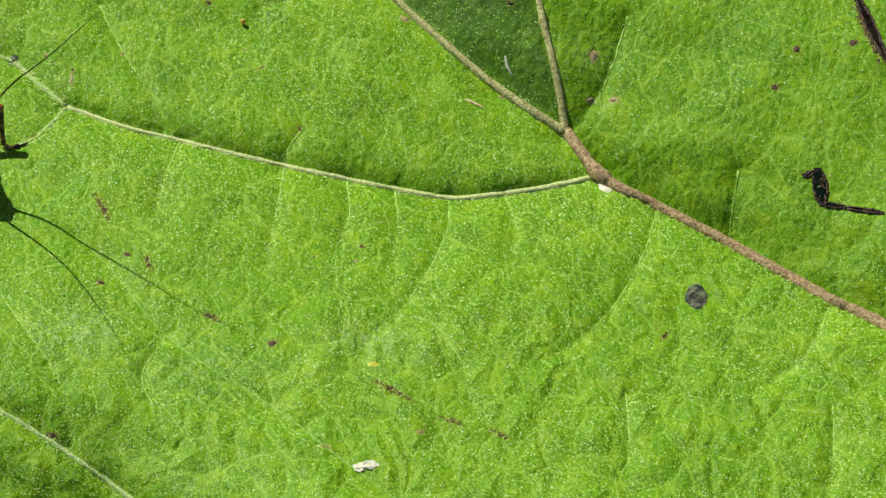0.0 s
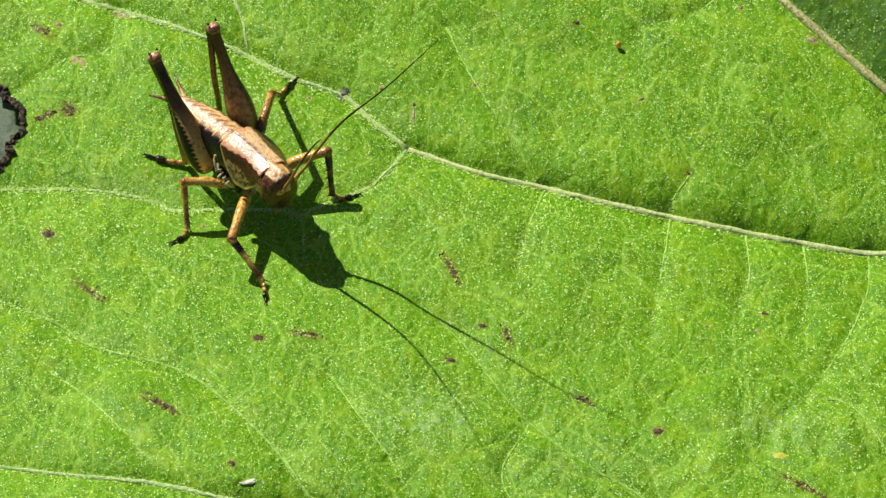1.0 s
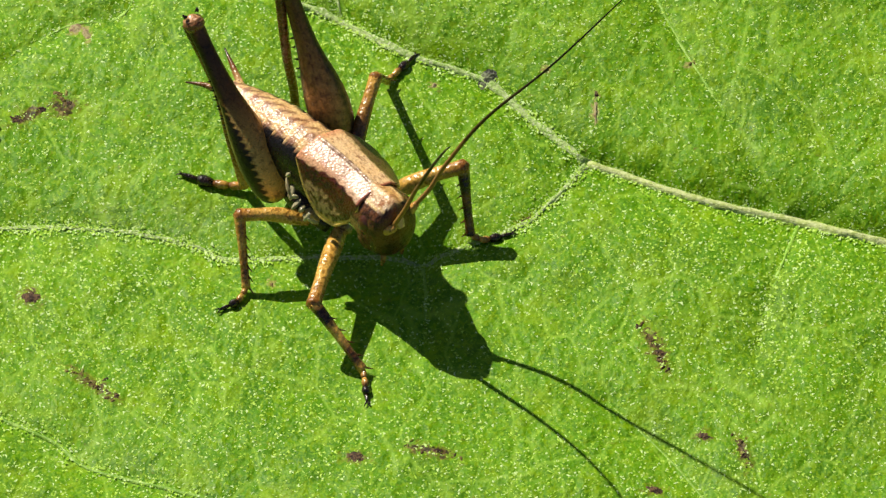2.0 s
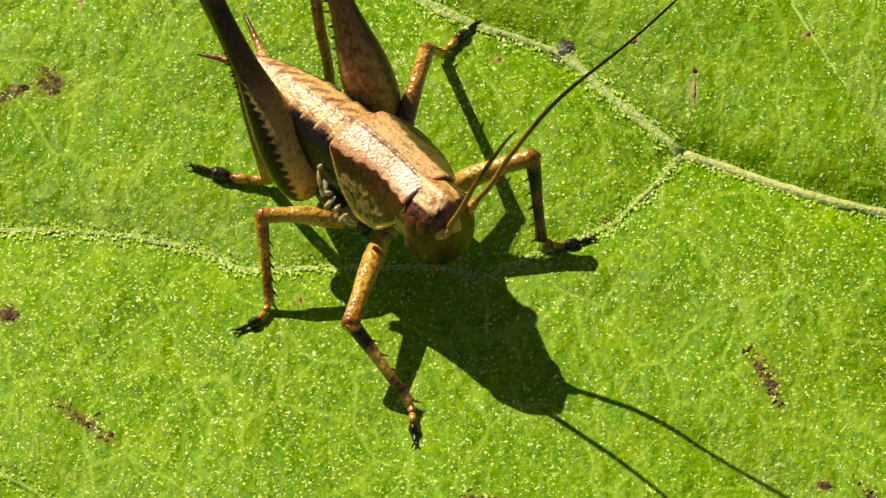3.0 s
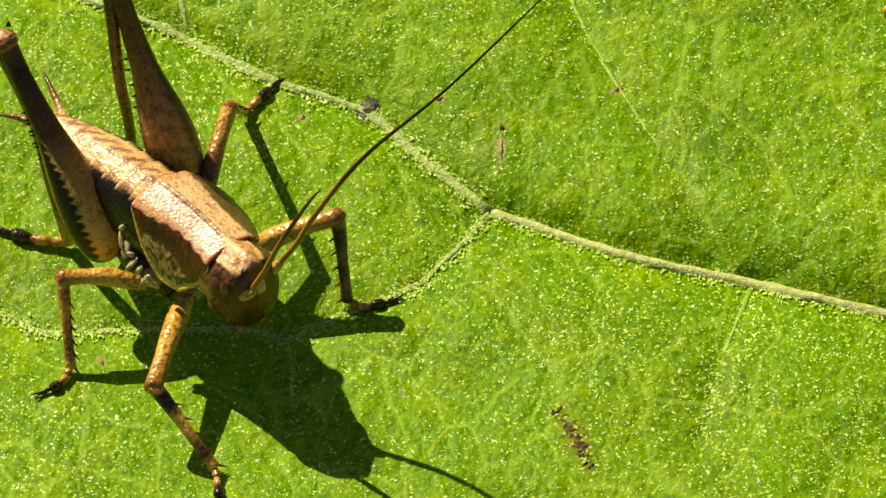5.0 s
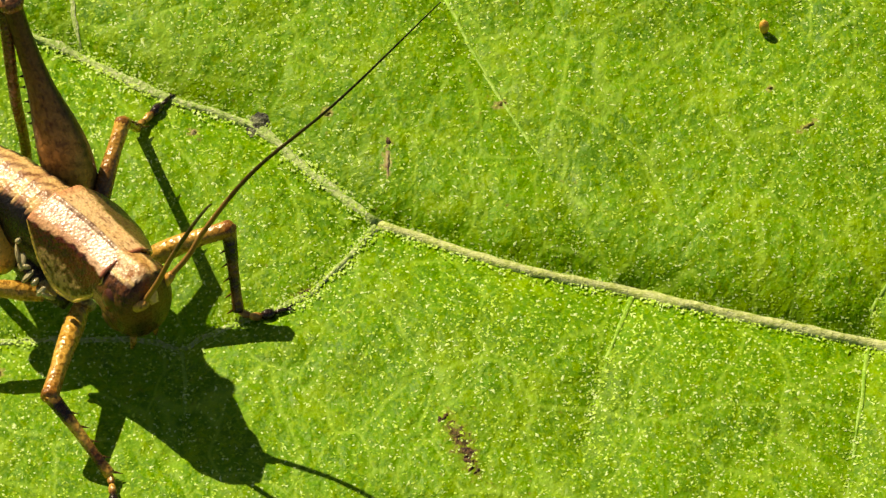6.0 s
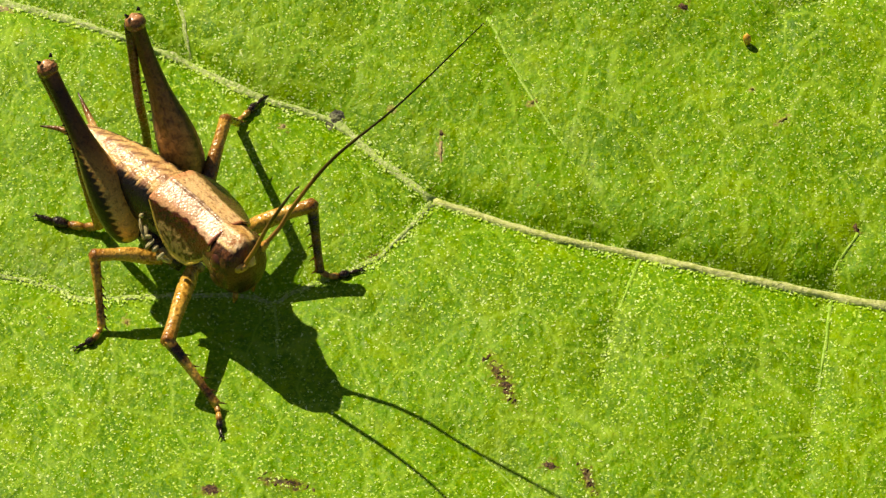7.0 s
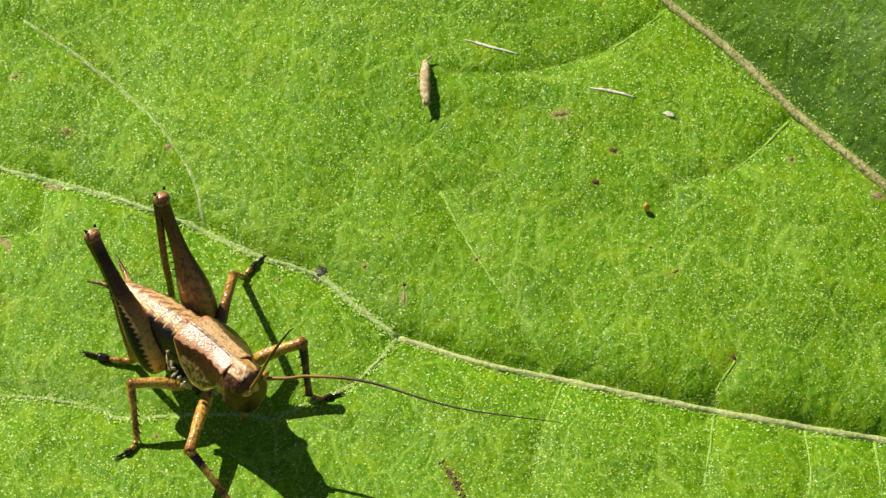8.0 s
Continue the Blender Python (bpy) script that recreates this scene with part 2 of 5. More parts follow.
def tube(points, radii, sides=10, up=(0, 0, 1), flat=1.0, wobble=0.0, seed=0):
    """A closed tube along points; flat: the width across `up` against the height along it."""
    rng = np.random.default_rng(seed)
    p, n = np.array(points, float), len(points)
    r = np.interp(np.linspace(0, 1, n), np.linspace(0, 1, len(radii)), radii)
    way = np.gradient(p, axis=0)
    way /= np.linalg.norm(way, axis=1)[:, None] + 1e-12
    side = np.cross(way, np.array(up, float))
    bad = np.linalg.norm(side, axis=1) < 1e-3
    side[bad] = np.cross(way[bad], (1.0, 0.2, 0.1))
    side /= np.linalg.norm(side, axis=1)[:, None]
    top = np.cross(side, way)
    ang = np.linspace(0, 2 * math.pi, sides, endpoint=False)
    verts, around, along = [], [], []
    for i in range(n):
        for a in ang:
            k = 1 + wobble * rng.normal()
            verts.append(p[i] + k * r[i] * (flat * math.cos(a) * side[i] + math.sin(a) * top[i]))
            around.append(a)
            along.append(i / (n - 1))
    faces = [(i * sides + j, i * sides + (j + 1) % sides, (i + 1) * sides + (j + 1) % sides, (i + 1) * sides + j)
             for i in range(n - 1) for j in range(sides)]
    faces.append(tuple(range(sides))[::-1])
    faces.append(tuple(range((n - 1) * sides, n * sides)))
    return np.array(verts), faces, np.array(around), np.array(along)


def blend(colours, weights):
    """Mix a row of colours by positions 0..1."""
    w = np.clip(weights, 0, 1) * (len(colours) - 1)
    c = np.array(colours, float)
    i = np.minimum(w.astype(int), len(colours) - 2)
    u = (w - i)[:, None]
    return c[i] * (1 - u) + c[i + 1] * u


# ---- the leaf's relief ----
MIDRIB = [(128, -48), (108, -34), (89.4, -19.8), (83.9, -16.3), (72.0, -7.5), (63.8, -1.8), (58.1, 2.4), (53.9, 9.4), (46.0, 16.5), (40.2, 23.0),
          (34.4, 30.0), (29.3, 36.1), (24.1, 43.3), (19.0, 49.2), (6, 66)]
SIDE_RIB = [(53.9, 9.4), (53.1, 16.2), (51.9, 23.2), (50.7, 30.3), (48, 48), (44, 66)]
LONG_VEIN = [(57.2, 2.7), (50.9, 0.9), (44.5, -0.3), (40.4, -0.7), (34.2, 0.6), (23.3, 3.5), (16.2, 5.6), (9.7, 7.7), (3.9, 9.5), (-3.3, 12.7)]
PALE_VEIN = [(-3.3, 12.7), (-6.4, 16.0), (-9.7, 19.7), (-14.3, 21.9), (-19.2, 25.2), (-24.7, 28.2), (-31.0, 30.8), (-37.6, 33.4), (-52, 40), (-66, 46)]
CROSS_VEIN = [(-3.3, 12.7), (-7.0, 7.9), (-11.8, 5.4), (-13.5, 4.3), (-15.8, 5.0), (-22.0, 5.0), (-25.7, 4.9), (-27.4, 6.0), (-33.4, 7.5), (-42.1, 7.6)]
LOW_VEIN = [(-66, -24), (-50, -26), (-36.8, -28.1), (-26.7, -29.4), (-18.4, -31.7), (-11.5, -32.9), (-5.8, -37.0), (2, -44), (14, -56)]
BOW_VEIN = [(-52, -2), (-37.2, -9.0), (-33.3, -12.2), (-24.4, -15.5), (-18.9, -20.8), (-14.7, -26.6), (-11.5, -32.9)]
DIP_VEIN = [(-2, -7), (2.3, -12.6), (7.4, -21.0), (13.7, -27.3), (17.5, -30.2), (23.1, -35.2), (26.9, -39.1), (36, -48)]
MINOR = [
    [(-13.5, 4.3), (-13.2, 1.6), (-13.4, -3.0)],
    [(9.7, 7.7), (7.8, 1.6), (6.9, -3.2)],
    [(21.6, 3.9), (20.7, -2.6), (19.4, -11.2)],
    [(40.4, -0.7), (40.2, -4.9), (38.6, -10.1), (36.3, -14.8), (34.0, -18.7), (30.8, -22.1), (30.2, -25.5)],
    [(64.1, -2.6), (62.3, -9.3), (59.0, -16.6), (55.0, -21.8), (50.5, -25.2)],
    [(83.6, -16.6), (81.2, -23.1), (77.9, -27.0), (74.6, -29.1)],
    [(0.3, 28.6), (2.5, 22.7), (5.2, 16.8), (7.8, 9.2)],
    [(-33.2, 48.8), (-28.4, 44.2), (-22.9, 37.6), (-19.7, 31.2), (-18.6, 25.0)],
    [(61.1, 27.8), (59.4, 20.7), (57.7, 15.4), (54.3, 9.6)],
    [(19.2, 48.3), (14.9, 44.3), (8.9, 41.7), (1.5, 41.5)],
    [(28.8, 35.6), (24.1, 30.3), (19.5, 28.9), (18.0, 26.2)],
    [(-37.0, -15.4), (-33.2, -18.8), (-29.3, -23.8), (-27.0, -29.2)],
    [(-10.4, -16.1), (-7.2, -22.0), (-4.6, -27.0), (-2.7, -32.8), (-2.3, -38.7)],
    [(8.1, -22.2), (5.5, -27.8), (6.8, -32.8), (8.3, -38.6)],
    [(34.0, -19.0), (38.1, -19.6), (41.5, -25.8), (42.4, -32.5)],
    [(73.6, 4.2), (72.7, -3.6), (72.7, -8.0)],
    [(83.4, -31.5), (83.2, -38.3), (82.4, -45.1)],
    [(60.0, -30.2), (60.2, -35.2), (59.8, -41.1)],
    [(-31.2, 30.9), (-32.2, 25.6), (-36.0, 24.5), (-41.6, 19.6)],
    [(23.4, 9.4), (21.9, 6.4), (21.6, 3.9)],
    [(34.2, 0.6), (34.5, -5.0), (33.5, -11.0)],
    [(28.7, 2.1), (29.0, -3.3), (27.7, -8.5)],
    [(46.7, 0.0), (48.0, -4.8), (47.4, -9)],
]


GX = np.concatenate([np.arange(-112, -46, 1.0), np.arange(-46, 92, 0.3), np.arange(92, 136, 1.0)])
GY = np.concatenate([np.arange(-98, -47, 1.0), np.arange(-47, 57, 0.3), np.arange(57, 124, 1.0)])


def away(best, line, reach):
    """Lower the field `best` to the distance in mm from the line, within its reach."""
    for (ax, ay), (bx, by) in zip(line[:-1], line[1:]):
        i0, i1 = np.searchsorted(GX, (min(ax, bx) - reach, max(ax, bx) + reach))
        j0, j1 = np.searchsorted(GY, (min(ay, by) - reach, max(ay, by) + reach))
        if i0 >= i1 or j0 >= j1:
            continue
        x, y = GX[None, i0:i1], GY[j0:j1, None]
        dx, dy = bx - ax, by - ay
        u = np.clip(((x - ax) * dx + (y - ay) * dy) / (dx * dx + dy * dy), 0, 1)
        best[j0:j1, i0:i1] = np.minimum(best[j0:j1, i0:i1], np.hypot(x - ax - u * dx, y - ay - u * dy))


def relief():
    """The leaf's relief in mm on the grid: quilted between veins that lie in valleys."""
    x, y = np.meshgrid(GX, GY)

    def near(lines, reach):
        best = np.full(x.shape, float(reach))
        for v in lines:
            away(best, [tuple(q) for q in spline(v, 3 * len(v))], reach)
        return best

    soft = lambda d, r: np.sqrt(d * d + r * r) - r
    rib = soft(near([MIDRIB], 45), 0.7)
    line = np.array(MIDRIB + [(-90, 190)])
    over = y > np.interp(x, line[::-1, 0], line[::-1, 1])     # the side beyond the midrib
    line = np.array(SIDE_RIB)
    beyond = over & (x > np.interp(y, line[:, 1], line[:, 0]))
    side = near([SIDE_RIB], 40)
    second, pale, low = near([LONG_VEIN], 16), near([PALE_VEIN], 16), near([LOW_VEIN], 16)
    third, minor, cross = near([BOW_VEIN, DIP_VEIN], 12), near(MINOR, 7), near([CROSS_VEIN], 12)
    second, pale, low, cross, third, minor = (soft(d, 0.2) for d in (second, pale, low, cross, third, minor))
    z = 0.05 * np.logaddexp(0, (y - 4) / 3.0) * 3.0
    z += np.where(over, 9.0 * (1 - np.exp(-rib / 16.0)), 1.6 * (1 - np.exp(-rib / 7.0))) - 0.6
    z -= 0.6 * np.exp(-side / 1.6) + np.where(beyond, 3.0 * (1 - np.exp(-side / 8.0)), 0)
    z -= np.maximum.reduce([1.15 * np.exp(-second / 2.3), 0.9 * np.exp(-pale / 2.4), 0.5 * np.exp(-cross / 1.7), 0.8 * np.exp(-low / 2.2)])
    z -= 0.55 * np.exp(-third / 1.9) + 0.36 * np.exp(-minor / 1.0)
    line = np.array(LONG_VEIN + PALE_VEIN[1:])[::-1]
    above = np.clip((y - np.interp(x, line[:, 0], line[:, 1])) / 0.4, 0, 1)  # the blade climbs steeper on the far side of the long vein
    z += above * np.interp(x, [-20, 0, 10, 49, 57], [0.2, 0.4, 0.5, 0.5, 0]) * (1 - np.exp(-near([LONG_VEIN, PALE_VEIN], 22) / 5.0))
    z -= 0.42 * 4.0 * np.logaddexp(0, (-31 - y + 0.12 * x) / 4.0) * np.clip((26 - x) / 24, 0, 1)
    z += 0.35 * np.sin(x / 9.0 + 0.6) * np.cos(y / 8.0 - 0.3) + 0.12 * np.sin(x / 2.9 + y / 4.1) * np.sin(y / 2.3 - x / 5.0)
    along, across = -0.75 * x - 0.66 * y, -0.64 * x + 0.77 * y  # a gentle twist of the whole blade
    z -= 0.0025 * 40 * np.tanh(along / 40) * 50 * np.tanh(across / 50)
    return z


RELIEF = relief()


def height(x, y):
    """The relief at points, in mm."""
    x, y = np.atleast_1d(np.asarray(x, float)), np.atleast_1d(np.asarray(y, float))
    i = np.clip(np.searchsorted(GX, x, side="right") - 1, 0, len(GX) - 2)
    j = np.clip(np.searchsorted(GY, y, side="right") - 1, 0, len(GY) - 2)
    u = np.clip((x - GX[i]) / (GX[i + 1] - GX[i]), 0, 1)
    v = np.clip((y - GY[j]) / (GY[j + 1] - GY[j]), 0, 1)
    return (RELIEF[j, i] * (1 - u) + RELIEF[j, i + 1] * u) * (1 - v) + (RELIEF[j + 1, i] * (1 - u) + RELIEF[j + 1, i + 1] * u) * v


def seat(x, y0, lift=0.0):
    """The place on the leaf above (x, y0) of the level plan, slid along the slanting section of the relief."""
    z = float(height(x, y0)[0])
    return x, y0 - 0.9004 * z, z + lift


# ---- ground and what grows under the leaf ----
GROUND = -260.0


def ground():
    n, r = 40, np.concatenate([np.linspace(0, 600, 13), np.geomspace(800, 900000, 14)])
    verts = [(0, 0, GROUND * MM)]
    rng = np.random.default_rng(3)
    for q in r[1:]:
        for a in np.linspace(0, 2 * math.pi, n, endpoint=False):
            verts.append((q * math.cos(a) * MM, q * math.sin(a) * MM, (GROUND + rng.uniform(-6, 6) * (q < 800)) * MM))
    faces = [(0, 1 + j, 1 + (j + 1) % n) for j in range(n)]
    for i in range(len(r) - 2):
        a, b = 1 + i * n, 1 + (i + 1) * n
        faces += [(a + j, b + j, b + (j + 1) % n, a + (j + 1) % n) for j in range(n)]
    tagged(mesh_ob("ground", verts, faces, M_SOIL, None, "dark bare soil far below the leaf", smooth=False), kind="structure")


def lower_leaf():
    """A second leaf of the plant close beneath, sloping down to the other side."""
    def low(x):
        return -9.0 - 0.26 * (x + 43)
    rings, n, verts = 14, 72, [(10, 58, low(10))]
    for i in range(1, rings + 1):
        for j in range(n):
            a = 2 * math.pi * j / n
            q = (1 + 0.006 * math.sin(23 * a)) * i / rings
            x, y = 10 + q * (54.5 + 35 * (math.cos(a) > 0) * math.cos(a)) * math.cos(a), 40 + q * 80 * math.sin(a)
            verts.append((x, y, low(x) - 1.2 * (i / rings) ** 2 + 0.3 * math.sin(5 * a) * i / rings))
    verts[0] = (10, 40, low(10))
    faces = [(0, 1 + j, 1 + (j + 1) % n) for j in range(n)]
    for i in range(rings - 1):
        a, b = 1 + i * n, 1 + (i + 1) * n
        faces += [(a + j, b + j, b + (j + 1) % n, a + (j + 1) % n) for j in range(n)]
    leaf = tagged(new("lower_leaf"), "dull grey-green leaf in the shade beneath the upper leaf", "leaf")
    ob = mesh_ob("blade", np.array(verts) * MM, faces, M_BLADE, leaf)
    k = ob.modifiers.new("thick", "SOLIDIFY")
    k.thickness = 0.4 * MM
    for a in (-0.6, 0.5, 1.7, 2.9, 4.2):
        ends = [(10 + q * math.cos(a), 40 + 1.2 * q * math.sin(a)) for q in (0, 22, 44)]
        p = spline([(x, y, low(x) + 0.1 - 0.9 * (i / 2) ** 2) for i, (x, y) in enumerate(ends)], 20)
        v, f, _, _ = tube(p * MM, np.array([0.8, 0.5, 0.25]) * MM, 7)
        mesh_ob("vein", v, f, M_FINE, leaf)
    v, f, _, _ = tube(spline([(10, 40, low(10) - 0.5), (34, 30, -70), (60, 10, -150), (66, 4, GROUND - 4)], 30) * MM, np.array([1.2, 1.6, 2.0]) * MM, 9)
    mesh_ob("stalk", v, f, M_FINE, leaf)
    return leaf


# ---- the leaf ----
HOLE = (-46.6, 14.6)                                        # the eaten notch


def hole_edge(a):
    """Radius in mm of the eaten notch in the direction a."""
    return 6.2 + 0.55 * np.sin(2 * a + 0.4) + 0.45 * np.sin(3 * a - 1.1) + 0.25 * np.sin(7 * a) + 0.16 * np.sin(13 * a + 1) + 0.10 * np.sin(29 * a)


def margin(a):
    """The leaf's outline from its middle: a broad, lobed and toothed blade."""
    return 106 + 9 * np.cos(5 * a + 0.9) - 4 * np.cos(a + 0.5) + 2.0 * np.sin(31 * a) + 1.0 * np.sin(67 * a)


def build_leaf():
    leaf = tagged(new("leaf"), "broad bright green leaf, hairy, with eaten holes and brown spots", "leaf")
    # blade
    x, y = np.meshgrid(GX, GY)
    z = RELIEF
    mx, my = x - 24, y - 2
    inside = np.hypot(mx, my) < margin(np.arctan2(my, mx))
    hx, hy = x - HOLE[0], y - HOLE[1]
    inside &= np.hypot(hx, hy) > hole_edge(np.arctan2(hy, hx))
    inside &= np.hypot((x + 63) / 16.2, (y - 27) / 17.0) > 1.0  # unseen opening, added to let the sun onto the lower leaf
    for (ax, ay, bx, by, wd) in CRACKS:
        u = np.clip(((x - ax) * (bx - ax) + (y - ay) * (by - ay)) / ((bx - ax) ** 2 + (by - ay) ** 2), 0, 1)
        inside &= np.hypot(x - ax - u * (bx - ax), y - ay - u * (by - ay)) > wd * (0.25 + np.sin(math.pi * (0.1 + 0.85 * u)))
    rows, cols = x.shape
    ok = inside[:-1, :-1] & inside[1:, :-1] & inside[:-1, 1:] & inside[1:, 1:]
    idx = np.arange(rows * cols).reshape(rows, cols)
    quads = np.stack([idx[:-1, :-1], idx[:-1, 1:], idx[1:, 1:], idx[1:, :-1]], -1)[ok]
    used = np.unique(quads)
    back = np.full(rows * cols, -1)
    back[used] = np.arange(len(used))
    co = np.stack([x.ravel(), y.ravel() - 0.9004 * z.ravel(), z.ravel()], -1)[used] * MM
    me = bpy.data.meshes.new("blade")
    me.vertices.add(len(used))
    me.vertices.foreach_set("co", co.ravel())
    me.loops.add(quads.size)
    me.loops.foreach_set("vertex_index", back[quads].ravel().astype(np.int32))
    me.polygons.add(len(quads))
    me.polygons.foreach_set("loop_start", np.arange(0, quads.size, 4, dtype=np.int32))
    me.polygons.foreach_set("use_smooth", np.ones(len(quads), dtype=bool))
    me.update(calc_edges=True)
    bx, by = x.ravel()[used], y.ravel()[used]
    bloom = sum(k * np.exp(-((bx - a) / r) ** 2 - ((by - b) / s) ** 2) for a, b, r, s, k in BLOOMS)
    a = me.attributes.new("bloom", "FLOAT", "POINT")
    a.data.foreach_set("value", bloom.astype(np.float32))
    quilt = 0.28 + 0.72 * np.clip((-14 - by + 0.25 * (bx - 20)) / 14, 0, 1)
    a = me.attributes.new("quilt", "FLOAT", "POINT")
    a.data.foreach_set("value", quilt.astype(np.float32))
    for key, kinds in (("stain", "d"), ("scar", "pr")):
        field = np.zeros(len(bx))
        for px, py, long, wide, turn, kind in SPOTS:
            if kind in kinds:
                c, q = math.cos(turn), math.sin(turn)
                near = np.nonzero((abs(bx - px) < 2 * long + 2) & (abs(by - py) < 2 * long + 2))[0]
                dx, dy = bx[near] - px, by[near] - py
                fall = np.exp(-((c * dx + q * dy) / (1.15 * long)) ** 2 - ((c * dy - q * dx) / max(1.25 * wide, 0.34)) ** 2)
                field[near] = np.maximum(field[near], 0.8 * fall)
        a = me.attributes.new(key, "FLOAT", "POINT")
        a.data.foreach_set("value", field.astype(np.float32))
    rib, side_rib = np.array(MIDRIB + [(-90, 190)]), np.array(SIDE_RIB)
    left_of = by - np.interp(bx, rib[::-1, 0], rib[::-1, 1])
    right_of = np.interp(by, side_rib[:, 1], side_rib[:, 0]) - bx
    # mask of the painted shade between midrib and side rib
    rib_shade = np.clip(left_of / 0.8, 0, 1) * np.clip(right_of / 0.8, 0, 1) * np.clip((by - 10) / 4, 0, 1) * np.clip((62 - by) / 20, 0.25, 1)
    a = me.attributes.new("rib_shade", "FLOAT", "POINT")
    a.data.foreach_set("value", (0.75 * rib_shade).astype(np.float32))
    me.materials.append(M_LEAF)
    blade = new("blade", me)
    blade.parent = leaf

    # veins
    def vein(name, line, radii, material, label="", lift=0.0, wobble=0.06):
        n = max(12, int(sum(math.dist(a, b) for a, b in zip(line[:-1], line[1:])) / 0.7))
        flat = spline(line, n)
        z = height(flat[:, 0], flat[:, 1])
        if name != "vein":
            z = np.convolve(np.pad(z, 4, mode="edge"), np.ones(9) / 9, mode="valid")
        pts = np.stack([flat[:, 0], flat[:, 1] - 0.9004 * z, z + lift], -1)
        v, f, _, _ = tube(pts * MM, np.array(radii) * MM, 12, wobble=wobble, seed=n)
        mesh_ob(name, v, f, material, leaf, label)

    vein("midrib", MIDRIB[:8], [1.25, 1.15, 1.0, 0.92, 0.84, 0.76, 0.70], M_RIB, "beige brown fuzzy midrib", 0.35, 0.05)
    vein("midrib", MIDRIB[7:], [0.66, 0.50, 0.42, 0.38, 0.36, 0.30], M_RIB_PALE, "pale olive end of the midrib", 0.0, 0.08)
    vein("side_rib", SIDE_RIB, [0.52, 0.44, 0.40, 0.36], M_RIB_PALE, "olive side rib", -0.02, 0.04)
    vein("vein", LONG_VEIN, [0.47, 0.41, 0.38, 0.37, 0.35, 0.30], M_LONG, "pale olive main side vein", -0.07, 0.10)
    vein("vein", PALE_VEIN, [0.32, 0.30, 0.32, 0.32, 0.28], M_VEIN_PALE, "pale scurfy vein", -0.10, 0.2)
    vein("vein", CROSS_VEIN, [0.22, 0.19, 0.19, 0.20, 0.17], M_VEIN_PALE, "", -0.10, 0.32)
    vein("vein", LOW_VEIN, [0.26, 0.28, 0.30, 0.32, 0.30], M_VEIN_PALE, "", -0.12, 0.14)
    vein("vein", BOW_VEIN, [0.16, 0.20, 0.22, 0.22], M_VEIN, "", -0.09, 0.16)
    vein("vein", DIP_VEIN, [0.10, 0.17, 0.19, 0.18], M_VEIN, "", -0.09, 0.16)
    vein("vein", MINOR[7], [0.20, 0.20, 0.18, 0.16], M_VEIN_PALE, "", -0.10, 0.3)
    for line in MINOR[:7] + MINOR[8:]:
        vein("vein", line, [0.18, 0.18, 0.16, 0.12, 0.05], M_FINE, "", -0.135, 0.25)
    knot = [seat(59.4, 1.2, 0.5), seat(57.6, 2.6, 0.6), seat(56.0, 5.4, 0.5)]
    v, f, _, _ = tube(spline(np.array(knot) * MM, 12), np.array([0.3, 0.95, 1.05, 0.8, 0.3]) * MM, 10, wobble=0.05)
    mesh_ob("fork", v, f, M_RIB, leaf, "rosy brown swelling where the ribs fork")
    stalk = [(128, -48 + 0.3, 1.6), (142, -58, -6), (158, -68, -60), (163, -72, -150), (164, -73, GROUND - 4)]
    v, f, _, _ = tube(spline(np.array(stalk) * MM, 40), np.array([1.1, 1.5, 1.8, 2.1]) * MM, 10)
    mesh_ob("stalk", v, f, M_RIB, leaf, "brown leaf stalk rising from the soil")

    # the dry rim of the notch
    rim = []
    for a in np.linspace(-2.2, 2.2, 120):
        q = float(hole_edge(a)) + 0.1
        rim.append(seat(HOLE[0] + q * math.cos(a), HOLE[1] + q * math.sin(a), 0.05))
    v, f, _, _ = tube(np.array(rim) * MM, np.array([0.3, 0.36, 0.28, 0.4, 0.3, 0.42, 0.26, 0.3]) * MM, 7, wobble=0.35, seed=4)
    mesh_ob("rim", v, f, M_RIM, leaf, "dark dry crumbly edge of the eaten notch", smooth=False)
    for (ax, ay, bx_, by_, wd) in CRACKS:
        dx, dy = bx_ - ax, by_ - ay
        q = math.hypot(dx, dy)
        for side in (-1, 1):
            edge = []
            for u in np.linspace(-0.05, 1.05, 18):
                w = side * wd * (0.25 + math.sin(math.pi * (0.1 + 0.85 * min(max(u, 0), 1)))) * 1.25
                edge.append(seat(ax + dx * u - dy / q * w, ay + dy * u + dx / q * w, 0.05))
            v, f, _, _ = tube(np.array(edge) * MM, np.array([0.08, 0.18, 0.12, 0.2, 0.08]) * MM, 6, wobble=0.4, seed=int(q * 10))
            mesh_ob("rim", v, f, M_RIM, leaf, smooth=False)

    # spots
    rng = np.random.default_rng(11)

    def spot(px, py, long, wide, turn, material, lift=0.05, label="", lobes=1.0):
        n, verts = 24, [seat(px, py, lift + 0.05)]
        ph = rng.uniform(0, 6, 3)
        for ring in (0.55, 1.0):
            for j in range(n):
                a = 2 * math.pi * j / n
                q = ring * (1 + lobes * (0.24 * math.sin(2 * a + ph[0]) + 0.18 * math.sin(5 * a + ph[1])) + 0.12 * lobes * math.sin(9 * a + ph[2]) + rng.uniform(-0.08, 0.08))
                ox, oy = q * long * math.cos(a), q * wide * math.sin(a)
                c, s = math.cos(turn), math.sin(turn)
                verts.append(seat(px + c * ox - s * oy, py + s * ox + c * oy, lift if ring < 1 else 0.3 * lift - 0.03))
        faces = [(0, 1 + j, 1 + (j + 1) % n) for j in range(n)]
        faces += [(1 + j, 1 + n + j, 1 + n + (j + 1) % n, 1 + (j + 1) % n) for j in range(n)]
